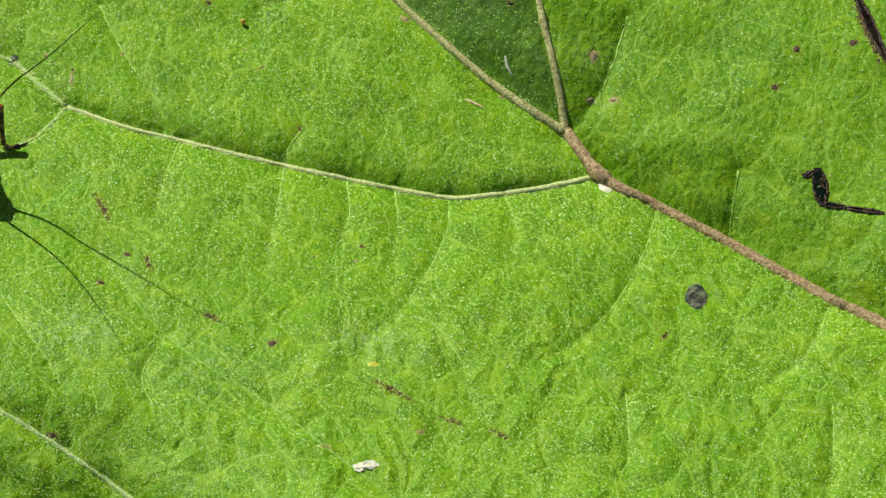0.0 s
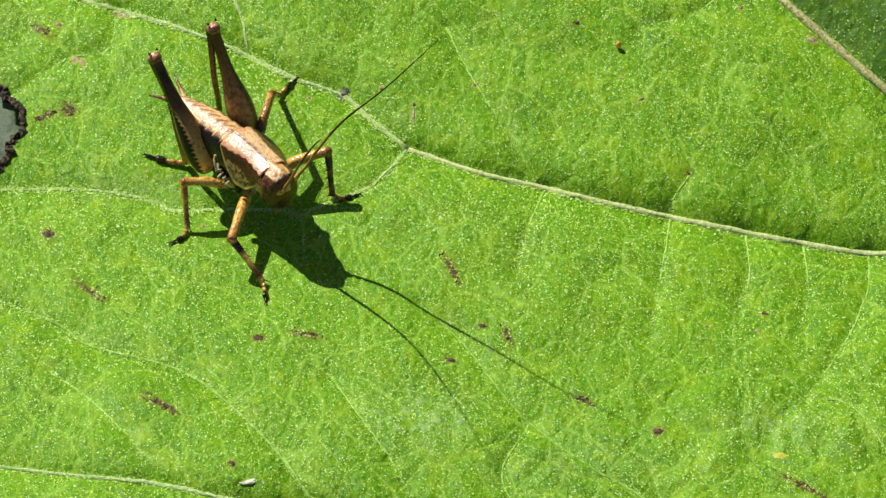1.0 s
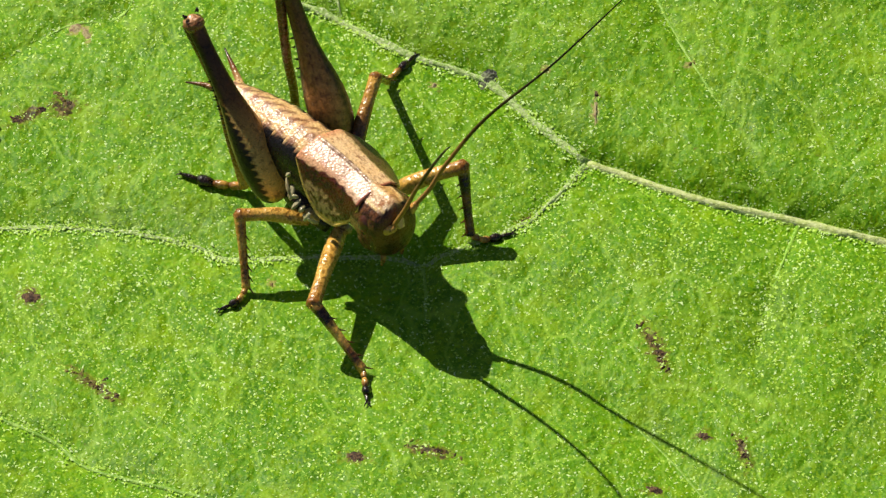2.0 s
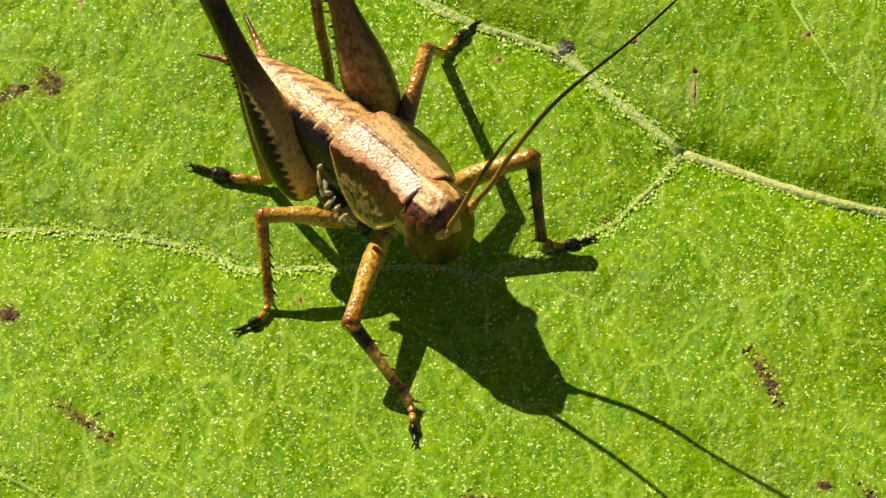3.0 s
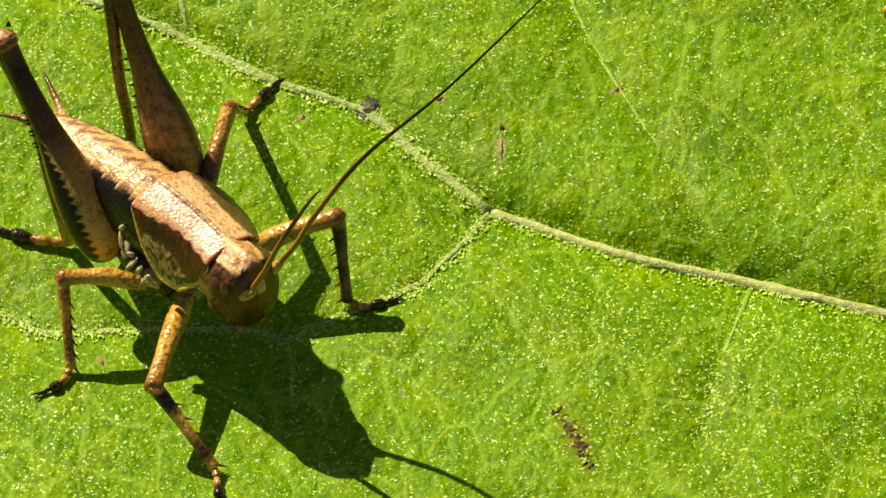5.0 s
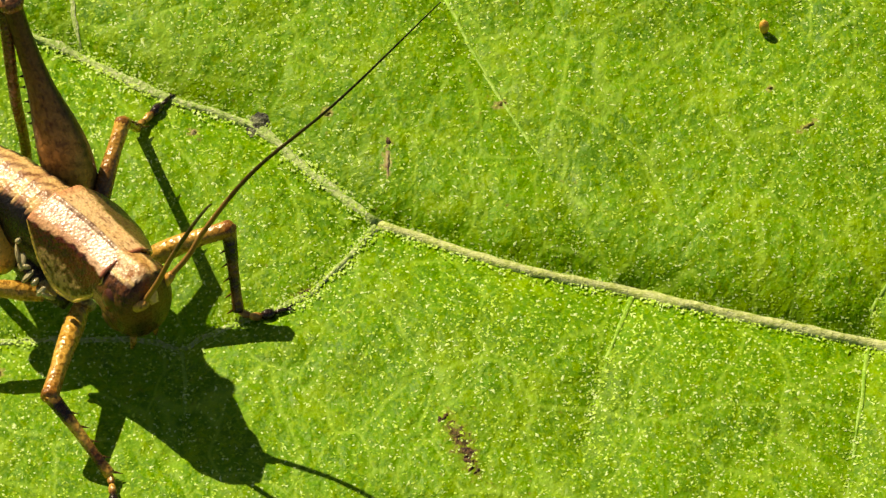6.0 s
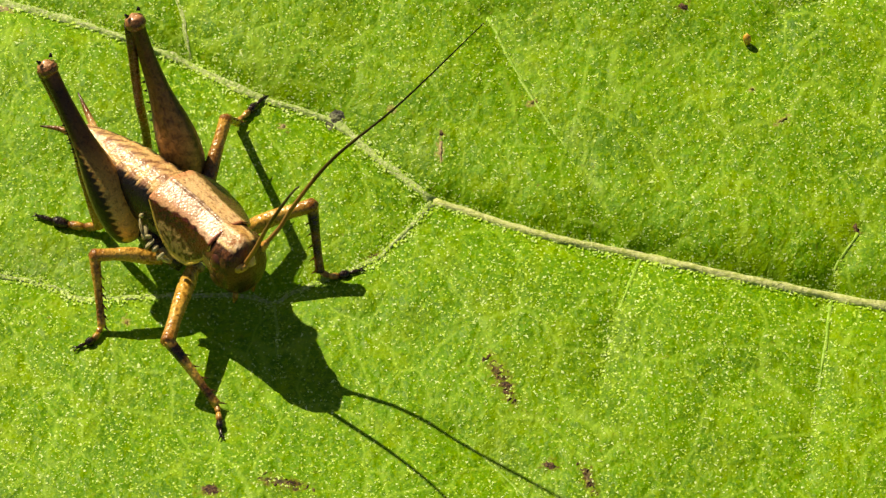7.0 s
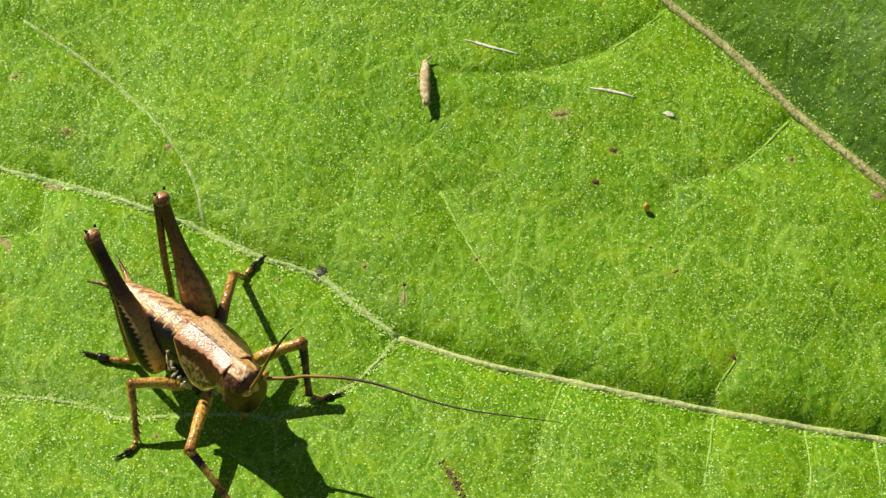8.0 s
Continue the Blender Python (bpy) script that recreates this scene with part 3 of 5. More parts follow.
        mesh_ob("spot", np.array(verts) * MM, faces, material, leaf, label)

    for px, py, long, wide, turn, kind in SPOTS:
        material = {"d": M_SPOT, "p": M_SPOT_PALE, "r": M_SPOT_ROSE, "y": M_SPOT_YELLOW, "b": M_ROT}[kind]
        if kind == "d" and long > 0.9:                       # a broken row of flecks
            n = int(long * 6) + 2
            for i in range(n):
                u = rng.uniform(-1, 1)
                j = rng.normal(0, 0.5 * wide, 2)
                spot(px + u * long * math.cos(turn) + j[0], py + u * long * math.sin(turn) + j[1],
                     rng.uniform(0.07, 0.26), wide * rng.uniform(0.15, 0.4), turn + rng.normal(0, 0.8), M_SPOT if rng.random() < 0.5 else (M_SPOT_ROSE if rng.random() < 0.5 else M_SPOT_BROWN))
        else:
            k = {"b": 1.15, "p": 0.6, "y": 1.0, "r": 0.5}.get(kind, 0.7)
            spot(px, py, long * k, wide * k, turn, material, 0.08 if kind != "b" else 0.18, lobes=0.15 if kind == "b" else 0.8)

    # hairs: short pale bent bristles, past counting
    n = 210000
    px, py = rng.uniform(-45, 91, n), rng.uniform(-46, 56, n)
    many = [np.array(spline(v, 200)) for v in (PALE_VEIN, CROSS_VEIN, LONG_VEIN, MIDRIB, SIDE_RIB, LOW_VEIN, BOW_VEIN)]
    extra = np.concatenate([v[rng.integers(0, 200, k)] + rng.normal(0, 0.34, (k, 2)) for v, k in zip(many, (5600, 2800, 5200, 3600, 1800, 3000, 1600))])
    extra = np.concatenate([extra] + [spline(v, 120)[rng.integers(0, 110, 170)] + rng.normal(0, 0.22, (170, 2)) for v in MINOR])
    px, py = np.concatenate([px, extra[:, 0]]), np.concatenate([py, extra[:, 1]])
    n = len(px)
    low = 170 * len(MINOR)
    lift = np.concatenate([np.zeros(n - len(extra)), np.full(len(extra) - low, 0.09), np.full(low, 0.02)])
    keep = (np.hypot(px - HOLE[0], py - HOLE[1]) > 7.2) & (np.hypot((px + 63) / 16.4, (py - 27) / 17.2) > 1.0)
    for (ax, ay, ex, ey, wd) in CRACKS:
        u = np.clip(((px - ax) * (ex - ax) + (py - ay) * (ey - ay)) / ((ex - ax) ** 2 + (ey - ay) ** 2), 0, 1)
        keep &= np.hypot(px - ax - u * (ex - ax), py - ay - u * (ey - ay)) > 1.4 * wd + 0.1
    keep &= np.hypot((px - 68.3) / 1.1, (py + 15.3) / 1.75) > 1.1
    keep &= rng.random(n) < 0.72 + 0.28 * np.sin(px / 7 + 1.3 * np.sin(py / 9)) * np.cos(py / 6.1)
    rib = np.array(MIDRIB + [(-90, 190)])
    keep &= (py < np.interp(px, rib[::-1, 0], rib[::-1, 1]) + 1.5) | (rng.random(n) < 0.4)
    px, py, lift = px[keep], py[keep], lift[keep]
    n = len(px)
    half = 0.5 * np.clip(0.15 * np.exp(0.45 * rng.normal(size=n)), 0.08, 0.42)
    wide = np.clip(0.050 * np.exp(0.4 * rng.normal(size=n)), 0.02, 0.095)
    turn, bend = rng.normal(1.4, 0.9, n), rng.uniform(-0.8, 0.8, n) * half
    ux, uy = np.cos(turn), np.sin(turn)
    verts = np.empty((n, 5, 3))
    for j, (along, across, rise) in enumerate(((-half, -bend / 2, 0.004), (0, bend / 2 - wide, 0.012), (half, -bend / 2, 0.012), (0, bend / 2 + wide, 0.012), (0, bend / 2, 0.014 + 0.4 * wide))):
        qx, qy = px + along * ux - across * uy, py + along * uy + across * ux
        qz = height(qx, qy)
        verts[:, j] = np.stack([qx, qy - 0.9004 * qz, qz + lift + rise], -1)
    base = np.arange(n)[:, None] * 5
    tri = np.concatenate([base + np.array([[j, (j + 1) % 4, 4]]) for j in range(4)], 0)
    me = bpy.data.meshes.new("hairs")
    me.vertices.add(5 * n)
    me.vertices.foreach_set("co", verts.ravel() * MM)
    me.loops.add(tri.size)
    me.loops.foreach_set("vertex_index", tri.ravel().astype(np.int32))
    me.polygons.add(len(tri))
    me.polygons.foreach_set("loop_start", np.arange(0, tri.size, 3, dtype=np.int32))
    me.update(calc_edges=True)
    me.materials.append(M_HAIR)
    hairs = new("hairs", me)
    hairs.parent = leaf
    tagged(hairs, "short pale hairs all over the leaf", kind="stuff")
    return leaf


# ends of the cracks and their half width
CRACKS = [(80.9, 3.2, 82.6, 4.1, 0.14), (82.6, 4.1, 83.0, -1.0, 0.52), (83.0, -1.0, 85.7, -1.5, 0.20), (85.7, -1.5, 89.8, -2.3, 0.17), (87.6, 31.0, 90.6, 21.5, 0.34)]
BLOOMS = [(-2.0, -21.0, 5.0, 3.2, 0.75), (30.0, -22.0, 4.0, 1.8, 0.5), (34.0, -24.0, 8.0, 4.0, 0.25), (-30, 8, 6, 2.0, 0.5), (12, -27, 9, 3, 0.3), (54, 21, 5, 4, 0.3), (40, 30, 9, 4, 0.2)]
SPOTS = [
    (23.3, 9.7, 0.65, 0.25, 1.7, "d"), (0.8, -2.4, 2.0, 0.55, -1.2, "d"), (6.1, -11.0, 1.5, 0.35, -1.3, "d"), (3.7, -9.7, 0.5, 0.4, 0.3, "d"),
    (0.7, -14.0, 0.7, 0.4, -0.2, "d"), (13.3, -19.0, 1.1, 0.4, -0.5, "d"), (20.1, -22.9, 0.65, 0.55, 0.2, "d"), (33.6, -29.7, 2.6, 0.45, -0.6, "d"),
    (26.0, -38.2, 1.0, 0.4, -0.3, "r"), (40.2, -34.2, 1.3, 0.5, -0.5, "d"), (45.6, -36.2, 1.3, 0.35, -0.6, "d"), (36.7, -35.9, 0.6, 0.5, 1.0, "r"),
]
SPOTS += [
    (30.3, -8.2, 0.45, 0.25, -0.4, "d"), (24.8, -9.8, 0.3, 0.25, 0, "r"), (29.6, -10.4, 0.35, 0.3, 0, "p"), (64.6, -21.2, 1.0, 0.3, 0.9, "d"),
    (77.8, 17.0, 0.6, 0.5, -0.3, "d"), (80.4, 22.9, 0.6, 0.6, 0.5, "d"), (47.5, 29.5, 0.5, 0.4, 0, "d"), (12.8, 29.2, 0.45, 0.4, 0, "d"),
    (57.1, 21.5, 0.7, 1.3, 0.2, "p"), (56.7, 14.7, 0.7, 0.6, 0, "p"), (59.3, 14.8, 0.8, 0.6, 0, "p"), (31.4, -25.9, 0.6, 0.4, -0.3, "y"),
    (68.3, -15.3, 1.1, 1.75, 0.1, "b"), (-9.5, 19.9, 0.5, 0.75, -0.4, "b"), (-5.9, 20.6, 0.4, 0.4, 0, "r"), (3.1, 21.1, 0.4, 0.5, -1.0, "r"),
]
SPOTS += [
    (82.9, 1.4, 2.0, 0.6, 1.5, "d"), (87.2, -1.8, 3.2, 0.35, -0.15, "d"), (81.5, 3.8, 1.0, 0.4, 0.4, "d"), (88.6, 25.6, 4.6, 0.5, -1.25, "d"), (86.9, 24.0, 0.8, 0.5, 0.8, "d"),
    (-2.75, 18.5, 0.2, 0.2, 0.0, "d"), (-2.8, 17.1, 1.3, 0.22, 1.57, "p"), (-17.3, -11.2, 0.8, 0.45, -0.2, "d"), (-12.7, -10.8, 1.7, 0.4, -0.3, "d"), (-26.4, -19.5, 2.2, 0.45, -0.6, "d"),
    (-37.4, 1.9, 0.7, 0.7, 0.4, "d"), (-33.3, -5.3, 2.0, 0.45, -0.75, "d"), (-35.8, 17.8, 0.95, 0.9, 1.4, "d"), (-38.0, 17.1, 1.2, 0.6, 0.6, "d"),
    (-38.5, 28.2, 1.3, 0.5, -0.7, "d"), (-36.9, 29.0, 0.55, 0.4, 0, "p"), (-35.2, 24.5, 0.75, 0.6, 0.3, "p"), (-19.6, -26.9, 0.4, 0.5, 0, "d"),
    (28.6, 31.2, 0.5, 0.4, 0, "r"), (-7.0, 8.1, 0.6, 0.3, 0.4, "d"), (-22.7, 2.9, 0.25, 0.5, 0.2, "r"), (-29.7, 36.3, 0.6, 0.6, 0, "r"),
]
SPOTS += [
    (14.3, 32.6, 0.4, 0.4, 0, "d"), (17.0, 21.9, 0.28, 0.22, 0, "r"), (10.1, 36.8, 1.0, 0.7, 0.1, "r"), (35.4, 27.0, 0.9, 0.5, -0.4, "p"),
    (-21.5, 34.3, 0.45, 0.5, 0, "p"), (-30.9, 30.2, 1.2, 0.45, -0.3, "p"), (-34.5, 24.0, 0.4, 0.9, 0.2, "p"), (18.9, 19.2, 0.7, 0.3, 0.6, "r"),
    (-4.6, -37.0, 0.9, 0.5, -0.5, "d"), (-12.8, 19.4, 0.3, 0.3, 0, "p"), (-33.9, 42.5, 0.7, 0.4, 0.4, "r"), (46.5, 15.0, 0.5, 0.3, 0.4, "p"),
]


# ---- loose things on the leaf ----
def husk(px, py):
    """A torn straw-coloured seed husk, pointed at one end."""
    cx, cy, cz = seat(px, py)
    pts = spline([(0.15, 2.6, 0.5), (0.1, 1.6, 0.95), (0, 0, 1.05), (-0.05, -1.6, 0.9), (0.1, -2.5, 0.6)], 22)
    v, f, _, _ = tube(pts * MM, np.array([0.08, 0.26, 0.38, 0.43, 0.43, 0.36, 0.24]) * MM, 12, wobble=0.09, seed=2)
    ob = tagged(new("seed_husk"), "torn straw-coloured seed husk lying on the leaf", "seed")
    ob.matrix_world = pose(cx * MM, cy * MM, (cz - 0.25) * MM, 0, 0, 2)
    mesh_ob("shell", v, f, M_HUSK, ob)
    for end, tip in (((0.3, 2.2, 0.9), (0.75, 2.6, 1.2)), ((-0.4, 0.6, 1.0), (-1.3, 0.25, 1.1)), ((-0.2, -2.2, 0.9), (-0.3, -3.0, 0.5))):
        v, f, _, _ = tube(spline(np.array([end, tip]) * MM, 5), np.array([0.12, 0.03]) * MM, 6)
        mesh_ob("awn", v, f, M_HUSK, ob)
    return ob


def egg(px, py):
    cx, cy, cz = seat(px, py)
    pts = spline([(0, -0.05, 0.1), (0.0, 0.0, 0.5), (-0.02, 0.05, 0.85)], 12)
    v, f, _, _ = tube(pts * MM, np.array([0.16, 0.25, 0.27, 0.25, 0.09]) * MM, 12)
    ob = mesh_ob("insect_egg", v, f, M_EGG)
    ob.matrix_world = pose(cx * MM, cy * MM, (cz - 0.05) * MM)
    return tagged(ob, "tiny orange-yellow insect egg standing on the leaf", "egg")


def fibre(name, ends, r, material, label):
    """A dry sliver that lies along the leaf."""
    pts = [seat(px, py, r * 0.25) for px, py in spline(ends, 14)]
    v, f, _, _ = tube(np.array(pts) * MM, np.array([0.2 * r, 0.7 * r, 0.7 * r, 0.6 * r, 0.2 * r]) * MM, 7, flat=2.4, wobble=0.15)
    return tagged(mesh_ob(name, v, f, material), label, "debris")


def flake(px, py, long, wide, turn):
    """A crumpled white flake."""
    rng = np.random.default_rng(int(abs(px) * 10))
    bm = bmesh.new()
    bmesh.ops.create_icosphere(bm, subdivisions=2, radius=1.0)
    for v in bm.verts:
        k = 1 + 0.25 * rng.normal()
        v.co = Vector((v.co.x * long * k, v.co.y * wide * k, max(v.co.z, -0.3) * 0.14 * (1 + 0.4 * rng.normal()))) * MM
    me = bpy.data.meshes.new("flake")
    bm.to_mesh(me)
    bm.free()
    me.materials.append(M_WHITE)
    ob = new("flake", me)
    cx, cy, cz = seat(px, py)
    ob.matrix_world = pose(cx * MM, cy * MM, (cz + 0.02) * MM, 0, 0, turn)
    return tagged(ob, "crumpled white papery flake on the leaf", "debris", "white flakes")


# ---- the bush cricket ----
TAN, YELLOW = srgb(232, 186, 122), srgb(244, 206, 106)
BROWN, DARK, BLACK = srgb(134, 86, 46), srgb(48, 28, 16), srgb(20, 12, 8)
OCHRE, GREY = srgb(224, 176, 84), srgb(178, 168, 124)
ROOT = (-20.0, 7.0)
HEADING = math.degrees(math.atan2(-0.785, 0.62))


def mid(x):
    """The body bends a little to its left towards the head."""
    return 0.055 * (x + 8.3)


def shell(name, parent, rings, colour, material, label="", sides=28, keel=1.0):
    """A closed body part from rings of (x, half width, z of top, z of belly, y shift); colour(x, a, y, z) gives its pattern."""
    verts, tint = [], []
    for x, wd, top, low, sh in rings:
        for j in range(sides):
            a = 2 * math.pi * j / sides
            c, s = math.cos(a), math.sin(a)
            y = wd * math.copysign(abs(c) ** 0.85, c)
            z = (top + low) / 2 + (top - low) / 2 * math.copysign(abs(s) ** 0.9, s)
            if s > 0:
                z += keel * (0.16 * math.exp(-(y / 0.3) ** 2) + 0.25 * max(0.0, 0.8 - abs(y)))
            verts.append((x * MM, (y + sh) * MM, z * MM))
            tint.append(colour(x, a, y, z))
    n = len(rings)
    faces = [(i * sides + j, i * sides + (j + 1) % sides, (i + 1) * sides + (j + 1) % sides, (i + 1) * sides + j) for i in range(n - 1) for j in range(sides)]
    faces += [tuple(range(sides))[::-1], tuple(range((n - 1) * sides, n * sides))]
    return mesh_ob(name, verts, faces, material, parent, label, tint)


def lerp(a, b, u):
    u = min(max(u, 0.0), 1.0)
    return tuple(p + (q - p) * u for p, q in zip(a, b))


def limb(name, parent, points, radii, colours, material, label="", sides=10, flat=1.0, up=(0, 0, 1), n=28):
    """A leg piece along points in the cricket's space, its colours given from end to end."""
    p = spline(points, n)
    v, f, around, along = tube(p * MM, np.array(radii) * MM, sides, up=up, flat=flat)
    tint = blend(colours, along)
    return mesh_ob(name, v, f, material, parent, label, tint)


FLECKS = np.random.default_rng(8).random((97, 97))


def fleck(u, v):
    """A smooth random field, 0 to 1, with one fleck a unit."""
    i, j = math.floor(u), math.floor(v)
    p, q = u - i, v - j
    p, q = p * p * (3 - 2 * p), q * q * (3 - 2 * q)
    g = lambda a, b: FLECKS[a % 97, b % 97]
    return (g(i, j) * (1 - p) + g(i + 1, j) * p) * (1 - q) + (g(i, j + 1) * (1 - p) + g(i + 1, j + 1) * p) * q


def raised(x):
    """How far the forebody is lifted at x, in mm."""
    return 0.6 * min(max((x - 3.5) / 3.5, 0.0), 1.0)


LIFT = np.array((0.707, -0.558, 1.0))                       # up and a little forward


def lean(ob):
    """Lift a part of the forebody, the more the nearer it is to the head."""
    if ob.matrix_basis.translation.length > 0:
        ob.matrix_basis = Matrix.Translation(Vector(LIFT * raised(ob.matrix_basis.translation.x / MM)) * MM) @ ob.matrix_basis
        return
    for v in ob.data.vertices:
        v.co += Vector(LIFT * raised(v.co.x / MM)) * MM


# half thickness of a hind thigh from its root to the knee
THIGH = np.interp(np.linspace(0, 1, 101), [0, 0.01, 0.03, 0.06, 0.1, 0.17, 0.25, 0.33, 0.42, 0.5, 0.58, 0.67, 0.75, 0.83, 0.92, 1],
                  [0.3, 0.65, 0.9, 1.08, 1.22, 1.34, 1.36, 1.28, 1.1, 0.88, 0.71, 0.61, 0.55, 0.51, 0.52, 0.58])


def thigh_skin(along, around, outer):
    """The pattern of a hind thigh; the outer one has a black saw-edged band below a tan field."""
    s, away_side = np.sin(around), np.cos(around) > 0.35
    soft = lambda v: np.clip(v, 0, 1)[:, None]
    if outer:
        col = blend([srgb(238, 202, 108), srgb(226, 182, 98), srgb(210, 162, 86), srgb(186, 138, 72), srgb(114, 76, 42), srgb(92, 60, 34), srgb(62, 36, 18), srgb(140, 88, 54)], along)
        tooth = np.abs((along * 27) % 1.0 - 0.35) * 0.42 * (along < 0.52)
        edge = np.interp(along, [0, 0.08, 0.3, 0.42, 0.54, 0.62], [-0.30, -0.10, -0.02, -0.12, -0.5, -1.3]) - tooth
        rim = soft(1 - np.abs(s - edge - 0.10) / 0.10) * (along < 0.55)[:, None]
        col = col * (1 - 0.7 * rim) + np.array(srgb(222, 188, 116)) * 0.7 * rim
        w = soft((edge - s) / 0.05)
        col = col * (1 - w) + np.array(srgb(26, 14, 8)) * w
        w = soft((-0.80 - s) / 0.1) * (along < 0.7)[:, None]
        col = col * (1 - w) + np.array(srgb(132, 118, 54)) * w
        w = soft((-0.15 - s) / 0.4) * soft((along - 0.52) / 0.08)
        col = col * (1 - 0.7 * w) + np.array(srgb(44, 24, 12)) * 0.7 * w
    else:
        col = blend([srgb(206, 160, 92), srgb(208, 160, 92), srgb(196, 146, 82), srgb(168, 120, 66), srgb(134, 92, 52), srgb(112, 74, 40), srgb(92, 58, 32)], along)
        dots = np.array([fleck(46 * p, 9 * q) for p, q in zip(along, s)])
        w = soft(4 * dots - 2.2)
        col = col * (1 - 0.6 * w) + np.array(srgb(84, 50, 24)) * 0.6 * w
        bars = (np.sin(along * 75 + 5 * np.abs(s)) > 0.35)[:, None] * soft((0.62 - along) / 0.1)
        col = col * (1 - 0.25 * bars) + np.array(srgb(66, 38, 18)) * 0.25 * bars
        w = np.maximum(soft((s - 0.72) / 0.15), soft((-0.75 - s) / 0.15))
        col = col * (1 - 0.75 * w) + np.array(srgb(48, 28, 14)) * 0.75 * w
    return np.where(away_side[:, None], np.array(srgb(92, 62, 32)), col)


def spines(parent, points, n, size, side, colours=(BLACK, BROWN), start=0.25):
    """Spines along a shin, each a part."""
    p = spline(points, 40)
    for i in range(n):
        u = start + (0.95 - start) * i / max(n - 1, 1)
        q = p[int(u * 39)]
        d = p[min(int(u * 39) + 1, 39)] - p[max(int(u * 39) - 1, 0)]
        d = d / np.linalg.norm(d)
        out = np.array(side, float)
        out = out / np.linalg.norm(out) * 0.8 + d * 0.55
        v, f, _, along = tube(np.array([q, q + out * size * 0.5, q + out * size]) * MM, np.array([0.11, 0.07, 0.015]) * MM, 5)
        mesh_ob("spine", v, f, M_LEG, parent, "", blend(colours, along))


def foot(parent, a, b, toe, r=0.2):
    """A foot of four dark pads and two claws, from the shin's end a over b to the toe."""
    p = spline([a, b, toe], 17)
    for i, (lo, hi, k) in enumerate(((0, 4, 1.0), (4, 8, 1.05), (8, 12, 1.35), (12, 16, 0.6))):
        seg = p[lo:hi + 1]
        col = (OCHRE, BROWN) if i < 2 else (DARK, BLACK)
        v, f, _, along = tube(seg * MM, np.array([0.7, 1.0, 1.1, 0.7]) * r * k * MM, 8)
        mesh_ob("pad", v, f, M_LEG, parent, "", blend(col, along))
    d = p[-1] - p[-4]
    d = d / np.linalg.norm(d)
    s = np.cross(d, (0, 0, 1))
    for k in (-1, 1):
        q = p[-1]
        v, f, _, along = tube(spline([q, q + 0.22 * d + 0.12 * k * s + (0, 0, 0.05), q + 0.38 * d + 0.2 * k * s - (0, 0, 0.08)], 6) * MM, np.array([0.07, 0.05, 0.015]) * MM, 6)
        mesh_ob("claw", v, f, M_LEG, parent, "", blend((BLACK, DARK), along))


